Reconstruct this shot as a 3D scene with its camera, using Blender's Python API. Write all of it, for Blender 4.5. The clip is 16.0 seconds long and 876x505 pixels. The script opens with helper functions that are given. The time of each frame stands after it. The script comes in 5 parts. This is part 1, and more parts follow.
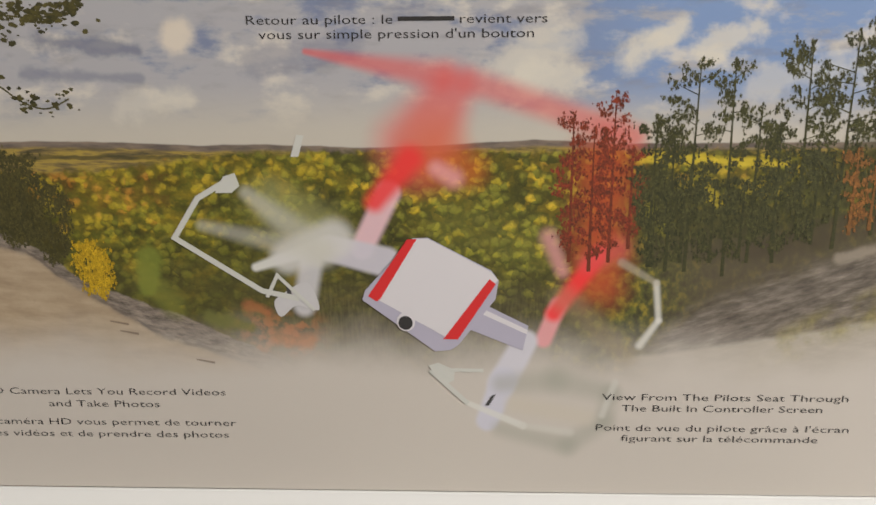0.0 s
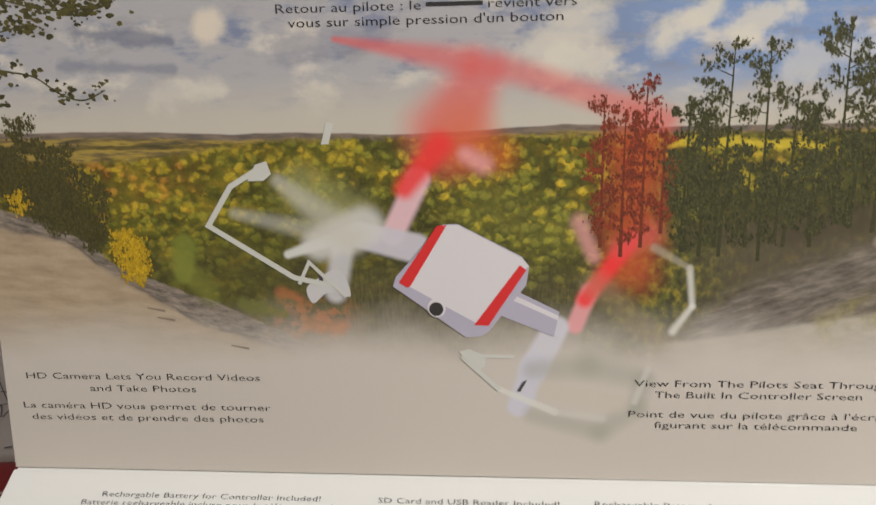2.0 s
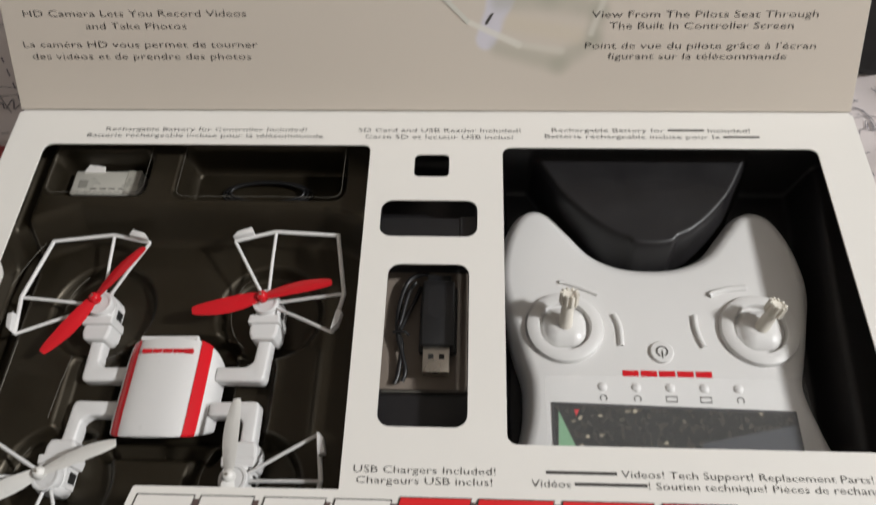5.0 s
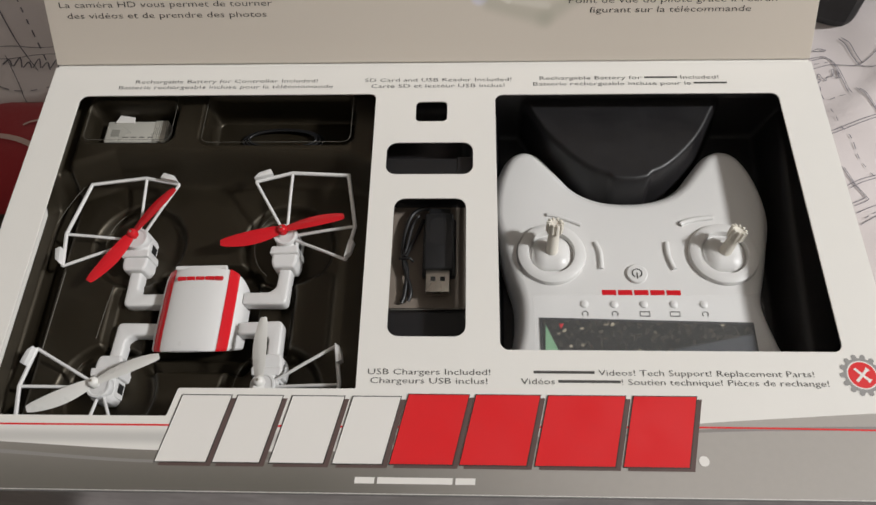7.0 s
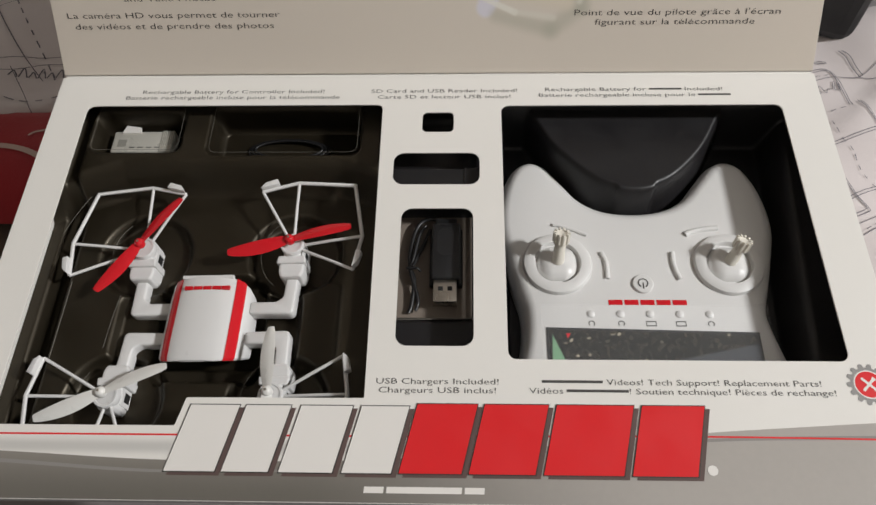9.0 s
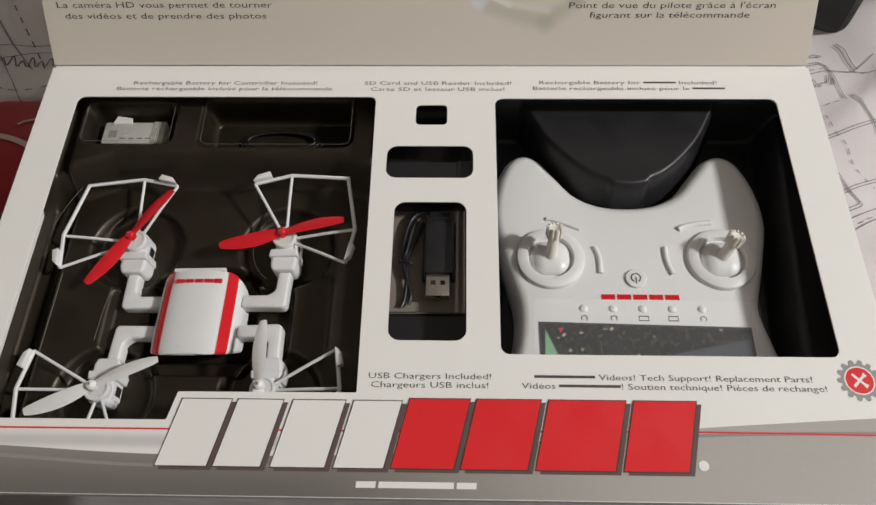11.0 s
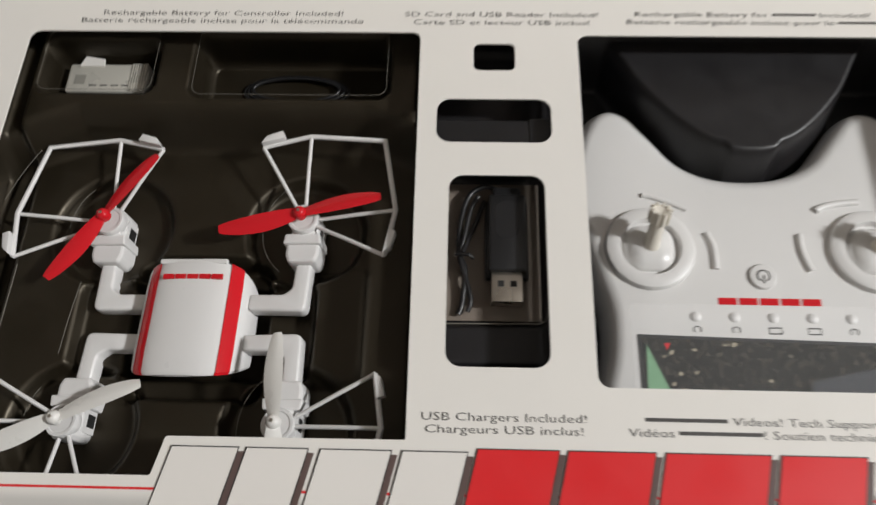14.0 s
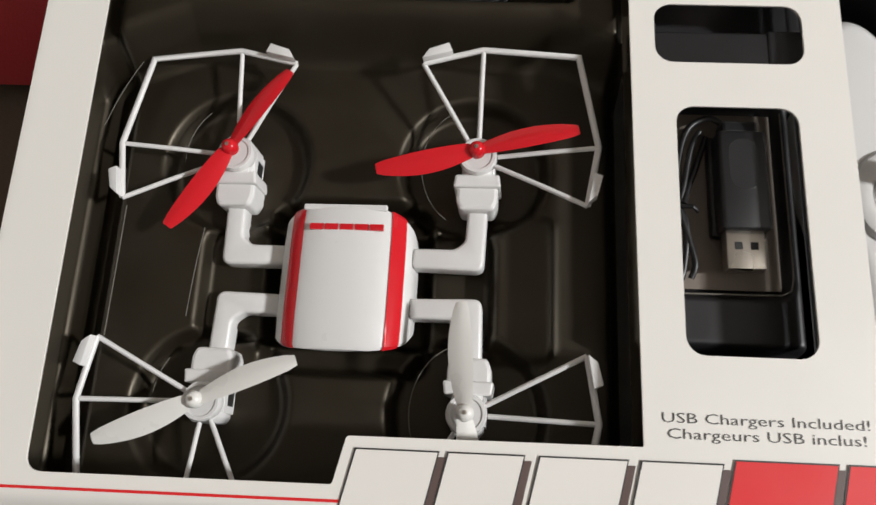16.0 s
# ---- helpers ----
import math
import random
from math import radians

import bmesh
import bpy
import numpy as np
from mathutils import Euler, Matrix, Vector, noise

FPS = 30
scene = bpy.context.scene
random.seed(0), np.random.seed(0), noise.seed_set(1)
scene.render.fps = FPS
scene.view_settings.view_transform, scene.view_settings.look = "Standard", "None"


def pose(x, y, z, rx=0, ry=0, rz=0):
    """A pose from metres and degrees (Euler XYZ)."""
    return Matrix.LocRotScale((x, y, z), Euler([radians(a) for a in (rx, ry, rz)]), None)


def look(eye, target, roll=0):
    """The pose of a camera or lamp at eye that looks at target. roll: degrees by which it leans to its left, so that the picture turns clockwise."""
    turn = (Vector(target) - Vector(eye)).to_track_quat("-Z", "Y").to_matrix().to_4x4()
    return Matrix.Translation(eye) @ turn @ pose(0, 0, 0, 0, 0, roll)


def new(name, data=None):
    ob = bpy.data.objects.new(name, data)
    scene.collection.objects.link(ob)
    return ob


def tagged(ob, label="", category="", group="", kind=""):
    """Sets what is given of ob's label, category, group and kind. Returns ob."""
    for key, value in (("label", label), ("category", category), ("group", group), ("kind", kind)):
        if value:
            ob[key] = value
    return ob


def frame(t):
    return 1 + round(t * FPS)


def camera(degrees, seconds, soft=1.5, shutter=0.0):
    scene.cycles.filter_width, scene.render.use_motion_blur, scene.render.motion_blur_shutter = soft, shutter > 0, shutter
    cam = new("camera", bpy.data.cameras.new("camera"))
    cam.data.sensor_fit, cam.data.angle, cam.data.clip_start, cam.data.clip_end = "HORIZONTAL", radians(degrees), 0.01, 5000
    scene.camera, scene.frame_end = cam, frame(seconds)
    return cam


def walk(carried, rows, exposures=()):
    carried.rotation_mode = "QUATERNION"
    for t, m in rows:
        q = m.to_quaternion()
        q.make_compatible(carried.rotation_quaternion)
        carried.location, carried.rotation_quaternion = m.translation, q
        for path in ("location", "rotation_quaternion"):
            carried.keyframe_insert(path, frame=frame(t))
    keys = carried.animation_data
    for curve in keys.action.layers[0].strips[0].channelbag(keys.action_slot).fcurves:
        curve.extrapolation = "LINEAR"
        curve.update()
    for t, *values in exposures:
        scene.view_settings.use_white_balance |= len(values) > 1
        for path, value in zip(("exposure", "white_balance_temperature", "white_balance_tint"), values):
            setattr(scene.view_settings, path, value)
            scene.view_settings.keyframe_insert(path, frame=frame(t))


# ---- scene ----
# ---- camera and its walk ----
cam = camera(60.0, 16.0, shutter=0.5)
PATH = [
    (0.0, 0.0194, 0.1515, 0.4170, -44.52, 1.31, 1.48),
    (0.5, 0.0174, 0.1537, 0.4181, -44.10, 2.24, 2.06),
    (1.0, 0.0199, 0.1554, 0.4186, -44.17, 2.75, 2.87),
    (1.5, 0.0194, 0.1564, 0.4160, -44.51, 3.13, 3.35),
    (2.0, 0.0220, 0.1508, 0.4163, -45.31, 3.48, 3.18),
    (2.5, 0.0265, 0.1383, 0.4140, -46.94, 3.10, 2.22),
    (3.0, 0.0279, 0.1211, 0.4129, -49.20, 2.46, 1.49),
    (3.5, 0.0290, 0.1063, 0.4090, -51.52, 2.17, 1.34),
    (4.0, 0.0254, 0.0872, 0.3978, -53.97, 1.84, 1.48),
    (4.5, 0.0235, 0.0722, 0.3893, -56.55, 1.69, 1.77),
    (5.0, 0.0232, 0.0562, 0.3868, -58.30, 1.70, 1.83),
    (5.2, 0.0271, 0.0623, 0.3952, -60.63, 2.09, 2.06),
    (7.3, 0.0227, 0.0176, 0.4173, -61.03, 1.78, 1.10),
    (7.5, 0.0215, 0.0183, 0.4167, -60.63, 1.52, 1.09),
    (8.0, 0.0196, 0.0179, 0.4207, -60.13, 1.47, 1.12),
    (8.5, 0.0194, 0.0208, 0.4173, -60.14, 1.66, 1.13),
    (9.0, 0.0185, 0.0186, 0.4182, -60.17, 1.66, 1.09),
    (11.5, 0.0183, 0.0221, 0.4187, -61.16, 0.99, 1.05),
    (12.0, 0.0186, 0.0198, 0.4173, -61.02, 0.98, 1.08),
    (12.5, 0.0183, 0.0216, 0.4134, -60.98, 0.90, 1.09),
    (13.0, 0.0156, 0.0323, 0.4028, -60.95, 0.73, 1.10),
    (13.5, 0.0068, 0.0544, 0.3773, -62.32, 0.81, 1.28),
    (13.7, 0.0021, 0.0668, 0.3679, -63.68, 0.95, 1.27),
    (14.0, -0.0089, 0.0846, 0.3465, -65.79, 1.22, 1.50),
    (14.3, -0.0206, 0.1032, 0.3231, -67.98, 2.38, 2.09),
    (14.5, -0.0392, 0.1086, 0.3176, -68.94, 2.38, 2.56),
    (14.7, -0.0558, 0.1140, 0.3133, -70.10, 2.66, 3.09),
    (15.0, -0.0716, 0.1247, 0.2995, -72.55, 2.70, 3.39),
    (15.2, -0.0778, 0.1204, 0.2956, -72.77, 2.30, 3.29),
    (15.5, -0.0784, 0.1227, 0.2974, -74.52, 2.26, 3.14),
    (16.0, -0.0759, 0.1236, 0.3033, -74.20, 1.63, 2.52),
]
walk(cam, [(t, pose(x, y, z, 90 + pitch, roll, yaw)) for t, x, y, z, pitch, roll, yaw in PATH],
     exposures=[(0.0, -0.10), (0.5, -0.06), (3.0, -0.07), (4.5, -0.20), (5.0, -0.22), (7.5, -0.27), (13.5, -0.32), (14.0, -0.29), (14.5, -0.15), (15.0, -0.07), (16.0, -0.03)])

# ---- light: one warm room lamp above the bed's right side, bounced by the room ----
world = bpy.data.worlds.new("room_dark")
world.use_nodes = True
world.node_tree.nodes["Background"].inputs[0].default_value = (1.0, 0.9, 0.78, 1)
world.node_tree.nodes["Background"].inputs[1].default_value = 0.02
scene.world = world
lamp_data = bpy.data.lights.new("room_lamp", "AREA")
lamp_data.shape, lamp_data.size, lamp_data.energy, lamp_data.color = "DISK", 0.24, 94.5, (0.98, 0.985, 0.985)
lamp = new("room_lamp", lamp_data)
lamp.matrix_world = look((2.25, -0.10, 1.95), (0.0, 0.22, 0.08))

# ---- small geometry tools ----
H = 0.090          # height of the box's front panel above the bed
YH = 0.324         # hinge line
LIDA = 60.7        # lid's angle above the bed, degrees


def srgb(r, g, b, k=1.0):
    return tuple(min(0.95, k * ((c / 255 / 12.92) if c <= 10 else ((c / 255 + 0.055) / 1.055) ** 2.4)) for c in (r, g, b)) + (1,)


def mesh_of(bm, smooth=None):
    me = bpy.data.meshes.new("m")
    bmesh.ops.recalc_face_normals(bm, faces=bm.faces)
    bm.to_mesh(me)
    bm.free()
    if smooth is not None:
        for p in me.polygons:
            p.use_smooth = True
        me.set_sharp_from_angle(angle=radians(smooth))
    return me


def part(name, bm, material, parent, label="", smooth=None):
    me = mesh_of(bm, smooth) if isinstance(bm, bmesh.types.BMesh) else bm
    ob = new(name, me)
    me.materials.clear()
    me.materials.append(material)
    ob.parent = parent
    if label:
        ob["label"] = label
    return ob


def thing(name, label, category, at=(0, 0, 0), turn=(0, 0, 0), **kw):
    ob = new(name)
    ob.empty_display_size = 0.01
    ob.matrix_world = pose(*at, *turn)
    return tagged(ob, label, category, **kw)


def bevelled(bm, width, segments=2, angle=30):
    if width:
        edges = [e for e in bm.edges if len(e.link_faces) == 2 and e.calc_face_angle(0) > radians(angle)]
        bmesh.ops.bevel(bm, geom=edges, offset=width, segments=segments, affect="EDGES", profile=0.5)
    return bm


def block(x0, y0, z0, x1, y1, z1, bevel=0.0, segments=2):
    bm = bmesh.new()
    bmesh.ops.create_cube(bm, size=1)
    for v in bm.verts:
        v.co = Vector(((x0, x1)[v.co.x > 0], (y0, y1)[v.co.y > 0], (z0, z1)[v.co.z > 0]))
    return bevelled(bm, bevel, segments)


def prism(pts, z0, z1, bevel=0.0, segments=2):
    bm = bmesh.new()
    lo = [bm.verts.new((x, y, z0)) for x, y in pts]
    hi = [bm.verts.new((x, y, z1)) for x, y in pts]
    n = len(pts)
    bm.faces.new(hi), bm.faces.new(lo[::-1])
    for i in range(n):
        bm.faces.new((lo[i], lo[(i + 1) % n], hi[(i + 1) % n], hi[i]))
    bmesh.ops.recalc_face_normals(bm, faces=bm.faces)
    return bevelled(bm, bevel, segments)


def merge(*bms):
    out = bmesh.new()
    for bm in bms:
        me = bpy.data.meshes.new("t")
        bm.to_mesh(me)
        bm.free()
        out.from_mesh(me)
        bpy.data.meshes.remove(me)
    return out


def moved(bm, m):
    bmesh.ops.transform(bm, matrix=m, verts=bm.verts)
    return bm


def rounded(x0, y0, x1, y1, r, n=6):
    out = []
    for cx, cy, a in ((x1 - r, y1 - r, 0), (x0 + r, y1 - r, 90), (x0 + r, y0 + r, 180), (x1 - r, y0 + r, 270)):
        out += [(cx + r * math.cos(radians(a + 90 * i / n)), cy + r * math.sin(radians(a + 90 * i / n))) for i in range(n + 1)]
    return out


def soft_corners(pts, radii, n=5):
    out = []
    for i, (p, r) in enumerate(zip(pts, radii)):
        p, a, b = Vector(p), Vector(pts[i - 1]), Vector(pts[(i + 1) % len(pts)])
        if r <= 0:
            out.append(tuple(p))
            continue
        s, e = p + (a - p).normalized() * r, p + (b - p).normalized() * r
        out += [tuple((1 - k / n) ** 2 * s + 2 * k / n * (1 - k / n) * p + (k / n) ** 2 * e) for k in range(n + 1)]
    return out


def smooth_loop(pts, per=6, closed=True):
    """A Catmull-Rom line through the points."""
    n, out = len(pts), []
    for i in range(n if closed else n - 1):
        g = lambda k: Vector(pts[k % n]) if closed else Vector(pts[max(0, min(n - 1, k))])
        a, b, c, d = g(i - 1), g(i), g(i + 1), g(i + 2)
        for k in range(per):
            t = k / per
            out.append(0.5 * (2 * b + (c - a) * t + (2 * a - 5 * b + 4 * c - d) * t * t + (3 * b - a - 3 * c + d) * t ** 3))
    if not closed:
        out.append(Vector(pts[-1]))
    return [tuple(p) for p in out]


def sheet_with_holes(loops, z0, z1):
    """A plate whose first loop is its outline and whose other loops are holes."""
    cu = bpy.data.curves.new("c", "CURVE")
    cu.dimensions, cu.fill_mode, cu.extrude = "2D", "BOTH", (z1 - z0) / 2
    for loop in loops:
        sp = cu.splines.new("POLY")
        sp.points.add(len(loop) - 1)
        for p, q in zip(sp.points, loop):
            p.co = (q[0], q[1], 0, 1)
        sp.use_cyclic_u = True
    ob = new("c", cu)
    me = bpy.data.meshes.new_from_object(ob.evaluated_get(bpy.context.evaluated_depsgraph_get()))
    bpy.data.objects.remove(ob)
    bpy.data.curves.remove(cu)
    me.transform(Matrix.Translation((0, 0, (z0 + z1) / 2)))
    bm = bmesh.new()
    bm.from_mesh(me)
    bmesh.ops.remove_doubles(bm, verts=bm.verts, dist=1e-6)
    bm.to_mesh(me)
    bm.free()
    return me


def tube(pts, r, sides=8, closed=False, flat=1.0):
    """A round bar along a line; flat squeezes it in height."""
    bm = bmesh.new()
    pts = [Vector(p) for p in pts]
    n, rings = len(pts), []
    up = Vector((0, 0, 1))
    for i, p in enumerate(pts):
        a = pts[i - 1] if (i or closed) else p
        b = pts[(i + 1) % n] if (i < n - 1 or closed) else p
        d = (b - a).normalized()
        s = d.cross(up)
        s = s.normalized() if s.length > 1e-4 else Vector((1, 0, 0))
        u = s.cross(d)
        half = 1.0
        if 0 < i < n - 1 or closed:
            c = (p - a).normalized().dot((b - p).normalized())
            half = min(1.6, 1 / max(0.3, math.sqrt(max(0.05, (1 + c) / 2))))
        rings.append([bm.verts.new(p + r * (half * math.cos(2 * math.pi * k / sides) * s + flat * math.sin(2 * math.pi * k / sides) * u)) for k in range(sides)])
    for i in range(n if closed else n - 1):
        a, b = rings[i], rings[(i + 1) % n]
        for k in range(sides):
            bm.faces.new((a[k], a[(k + 1) % sides], b[(k + 1) % sides], b[k]))
    if not closed:
        bm.faces.new(rings[0][::-1]), bm.faces.new(rings[-1])
    return bm


def lathe(profile, n=40, at=(0, 0, 0)):
    """A turned body: (radius, height) pairs round the vertical line through at."""
    bm = bmesh.new()
    rings = [[bm.verts.new((at[0] + max(r, 1e-5) * math.cos(2 * math.pi * k / n), at[1] + max(r, 1e-5) * math.sin(2 * math.pi * k / n), at[2] + z)) for k in range(n)] for r, z in profile]
    for a, b in zip(rings, rings[1:]):
        for k in range(n):
            bm.faces.new((a[k], a[(k + 1) % n], b[(k + 1) % n], b[k]))
    bm.faces.new(rings[0][::-1]), bm.faces.new(rings[-1])
    return bm


def relief(x0, y0, x1, y1, step, height, keep=None):
    """A formed sheet: a grid whose height is a function of its place."""
    nx, ny = round((x1 - x0) / step) + 1, round((y1 - y0) / step) + 1
    X, Y = np.meshgrid(np.linspace(x0, x1, nx), np.linspace(y0, y1, ny))
    Z = height(X, Y)
    verts = np.stack([X, Y, Z], -1).reshape(-1, 3).tolist()
    faces = [(j * nx + i, j * nx + i + 1, (j + 1) * nx + i + 1, (j + 1) * nx + i) for j in range(ny - 1) for i in range(nx - 1)]
    me = bpy.data.meshes.new("m")
    me.from_pydata(verts, [], faces)
    for p in me.polygons:
        p.use_smooth = True
    return me


def step01(d, w):
    """0 to 1 as d goes from -w/2 to w/2, smooth."""
    t = np.clip(d / w + 0.5, 0, 1)
    return t * t * (3 - 2 * t)


def rect_in(X, Y, x0, y0, x1, y1, r=0.004):
    """Distance inside a round-cornered rectangle (plus inside)."""
    qx = np.abs(X - (x0 + x1) / 2) - (x1 - x0) / 2 + r
    qy = np.abs(Y - (y0 + y1) / 2) - (y1 - y0) / 2 + r
    return -(np.hypot(np.maximum(qx, 0), np.maximum(qy, 0)) + np.minimum(np.maximum(qx, qy), 0) - r)


# ---- materials ----
class Nodes:
    """Short names for the nodes of one material."""

    def __init__(self, name):
        self.mat = bpy.data.materials.new(name)
        self.mat.use_nodes = True
        self.t = self.mat.node_tree
        self.bsdf = self.t.nodes["Principled BSDF"]
        self.co = self.t.nodes.new("ShaderNodeTexCoord").outputs["Object"]

    def put(self, socket, value):
        if isinstance(value, bpy.types.NodeSocket):
            self.t.links.new(value, socket)
        else:
            socket.default_value = value

    def math(self, op, a, b=0.0, c=0.0):
        n = self.t.nodes.new("ShaderNodeMath")
        n.operation = op
        for s, v in zip(n.inputs, (a, b, c)):
            self.put(s, v)
        return n.outputs[0]

    def xyz(self, vec=None):
        n = self.t.nodes.new("ShaderNodeSeparateXYZ")
        self.put(n.inputs[0], vec or self.co)
        return n.outputs[0], n.outputs[1], n.outputs[2]

    def vec(self, x, y, z=0.0):
        n = self.t.nodes.new("ShaderNodeCombineXYZ")
        for s, v in zip(n.inputs, (x, y, z)):
            self.put(s, v)
        return n.outputs[0]

    def noise(self, scale, detail=4.0, vec=None, rough=0.55):
        n = self.t.nodes.new("ShaderNodeTexNoise")
        self.put(n.inputs["Vector"], vec or self.co)
        n.inputs["Scale"].default_value, n.inputs["Detail"].default_value, n.inputs["Roughness"].default_value = scale, detail, rough
        return n.outputs["Fac"]

    def cells(self, scale, vec=None):
        n = self.t.nodes.new("ShaderNodeTexVoronoi")
        self.put(n.inputs["Vector"], vec or self.co)
        n.inputs["Scale"].default_value = scale
        self.spot = n.outputs["Position"]
        return n.outputs["Distance"], n.outputs["Color"]

    def ease(self, x, lo, hi, a=0.0, b=1.0):
        n = self.t.nodes.new("ShaderNodeMapRange")
        n.interpolation_type = "SMOOTHSTEP"
        for s, v in zip(n.inputs, (x, lo, hi, a, b)):
            self.put(s, v)
        return n.outputs[0]

    def mix(self, f, a, b, blend="MIX"):
        n = self.t.nodes.new("ShaderNodeMix")
        n.data_type, n.blend_type = "RGBA", blend
        self.put(n.inputs["Factor"], f), self.put(n.inputs["A"], a), self.put(n.inputs["B"], b)
        return n.outputs["Result"]

    def ramp(self, x, stops):
        n = self.t.nodes.new("ShaderNodeValToRGB")
        self.put(n.inputs[0], x)
        while len(n.color_ramp.elements) < len(stops):
            n.color_ramp.elements.new(0.5)
        for e, (p, c) in zip(n.color_ramp.elements, stops):
            e.position, e.color = p, c
        return n.outputs[0]

    def profile(self, x, pts):
        """A height that runs straight from point to point (x, y), for outlines."""
        x0, x1 = pts[0][0], pts[-1][0]
        y0, y1 = min(p[1] for p in pts), max(p[1] for p in pts)
        f = self.ramp(self.math("DIVIDE", self.math("SUBTRACT", x, x0), x1 - x0), [((px - x0) / (x1 - x0), ((py - y0) / (y1 - y0),) * 3 + (1,)) for px, py in pts])
        return self.math("MULTIPLY_ADD", f, y1 - y0, y0)

    def bump(self, height, strength, distance):
        n = self.t.nodes.new("ShaderNodeBump")
        n.inputs["Strength"].default_value, n.inputs["Distance"].default_value = strength, distance
        self.put(n.inputs["Height"], height)
        self.put(self.bsdf.inputs["Normal"], n.outputs[0])

    def end(self, colour, rough=0.5, metal=0.0, **kw):
        self.put(self.bsdf.inputs["Base Color"], colour)
        self.put(self.bsdf.inputs["Roughness"], rough)
        self.bsdf.inputs["Metallic"].default_value = metal
        for k, v in kw.items():
            self.bsdf.inputs[k].default_value = v
        return self.mat


def surface(name, colour, rough=0.5, metal=0.0, vary=0.06, grain=900.0, relief_mm=0.02, wide=18.0, **kw):
    """A worn surface: colour that varies at two scales, uneven gloss, fine relief."""
    g = Nodes(name)
    big, fine = g.noise(wide, 3), g.noise(grain, 2)
    c = g.mix(g.math("MULTIPLY", big, vary * 2), tuple(colour), tuple(x * 0.72 for x in colour[:3]) + (1,))
    c = g.mix(g.math("MULTIPLY", fine, vary), c, tuple(min(1, x * 1.25) for x in colour[:3]) + (1,))
    g.bump(fine, 0.25, relief_mm / 1000)
    return g.end(c, g.ease(g.noise(wide * 3, 3), 0.3, 0.7, rough * 0.85, min(1, rough * 1.15)), metal, **kw)


CARD = surface("white_card", (0.80, 0.775, 0.73, 1), 0.42, vary=0.03, grain=1600, relief_mm=0.015)
CARD_EDGE = surface("raw_card_edge", (0.70, 0.67, 0.61, 1), 0.85, vary=0.1)
INK = surface("dark_print", (0.035, 0.032, 0.030, 1), 0.45, vary=0.04)
INK_GREY = surface("grey_print", (0.070, 0.066, 0.062, 1), 0.45, vary=0.04)
RED_PRINT = surface("red_print", (0.72, 0.018, 0.022, 1), 0.4, vary=0.05)
WHITE_PRINT = surface("white_print", (0.80, 0.77, 0.73, 1), 0.4, vary=0.03)
SHADE_PRINT = surface("brown_grey_print", (0.115, 0.075, 0.068, 1), 0.42, vary=0.05)
GEAR_PRINT = surface("silver_print", (0.30, 0.29, 0.28, 1), 0.4, vary=0.1)
TRAY = surface("black_formed_plastic", (0.0110, 0.0084, 0.0048, 1), 0.46, vary=0.1, grain=500, relief_mm=0.02)
TRAY.node_tree.nodes["Principled BSDF"].inputs["Specular IOR Level"].default_value = 0.62
TRAY.node_tree.nodes["Principled BSDF"].inputs["Specular Tint"].default_value = (1.0, 0.88, 0.70, 1)
TRAY_COOL = surface("black_formed_plastic_cool", (0.0095, 0.0086, 0.0096, 1), 0.46, vary=0.1, grain=500, relief_mm=0.02)
TRAY_COOL.node_tree.nodes["Principled BSDF"].inputs["Specular IOR Level"].default_value = 0.52
PLASTIC = surface("white_plastic", (0.73, 0.72, 0.71, 1), 0.32, vary=0.02, grain=1500, relief_mm=0.01)
PLASTIC_PROP = surface("ivory_propeller_plastic", (0.76, 0.745, 0.71, 1), 0.30, vary=0.02)
RED_PLASTIC = surface("red_plastic", (0.62, 0.012, 0.020, 1), 0.17, vary=0.05)
PAD = surface("white_controller_plastic", (0.70, 0.69, 0.675, 1), 0.38, vary=0.02, grain=1800, relief_mm=0.012)
IVORY = surface("ivory_stick_plastic", (0.74, 0.70, 0.62, 1), 0.4, vary=0.03)
# near-black for solid fillers that stand in for shade in holes and slots
HOLLOW_SHADE = surface("hollow_shade_black", (0.012, 0.012, 0.012, 1), 0.6)
STEEL = surface("brushed_plug_steel", (0.62, 0.58, 0.52, 1), 0.3, 1.0, vary=0.08)
RUBBER = surface("black_rubber", (0.012, 0.012, 0.013, 1), 0.38, vary=0.08)
BATTERY = surface("silver_battery_wrap", (0.58, 0.56, 0.50, 1), 0.3, 0.2, vary=0.12)
KRAFT = surface("grey_brown_board", (0.20, 0.165, 0.135, 1), 0.6, vary=0.12)

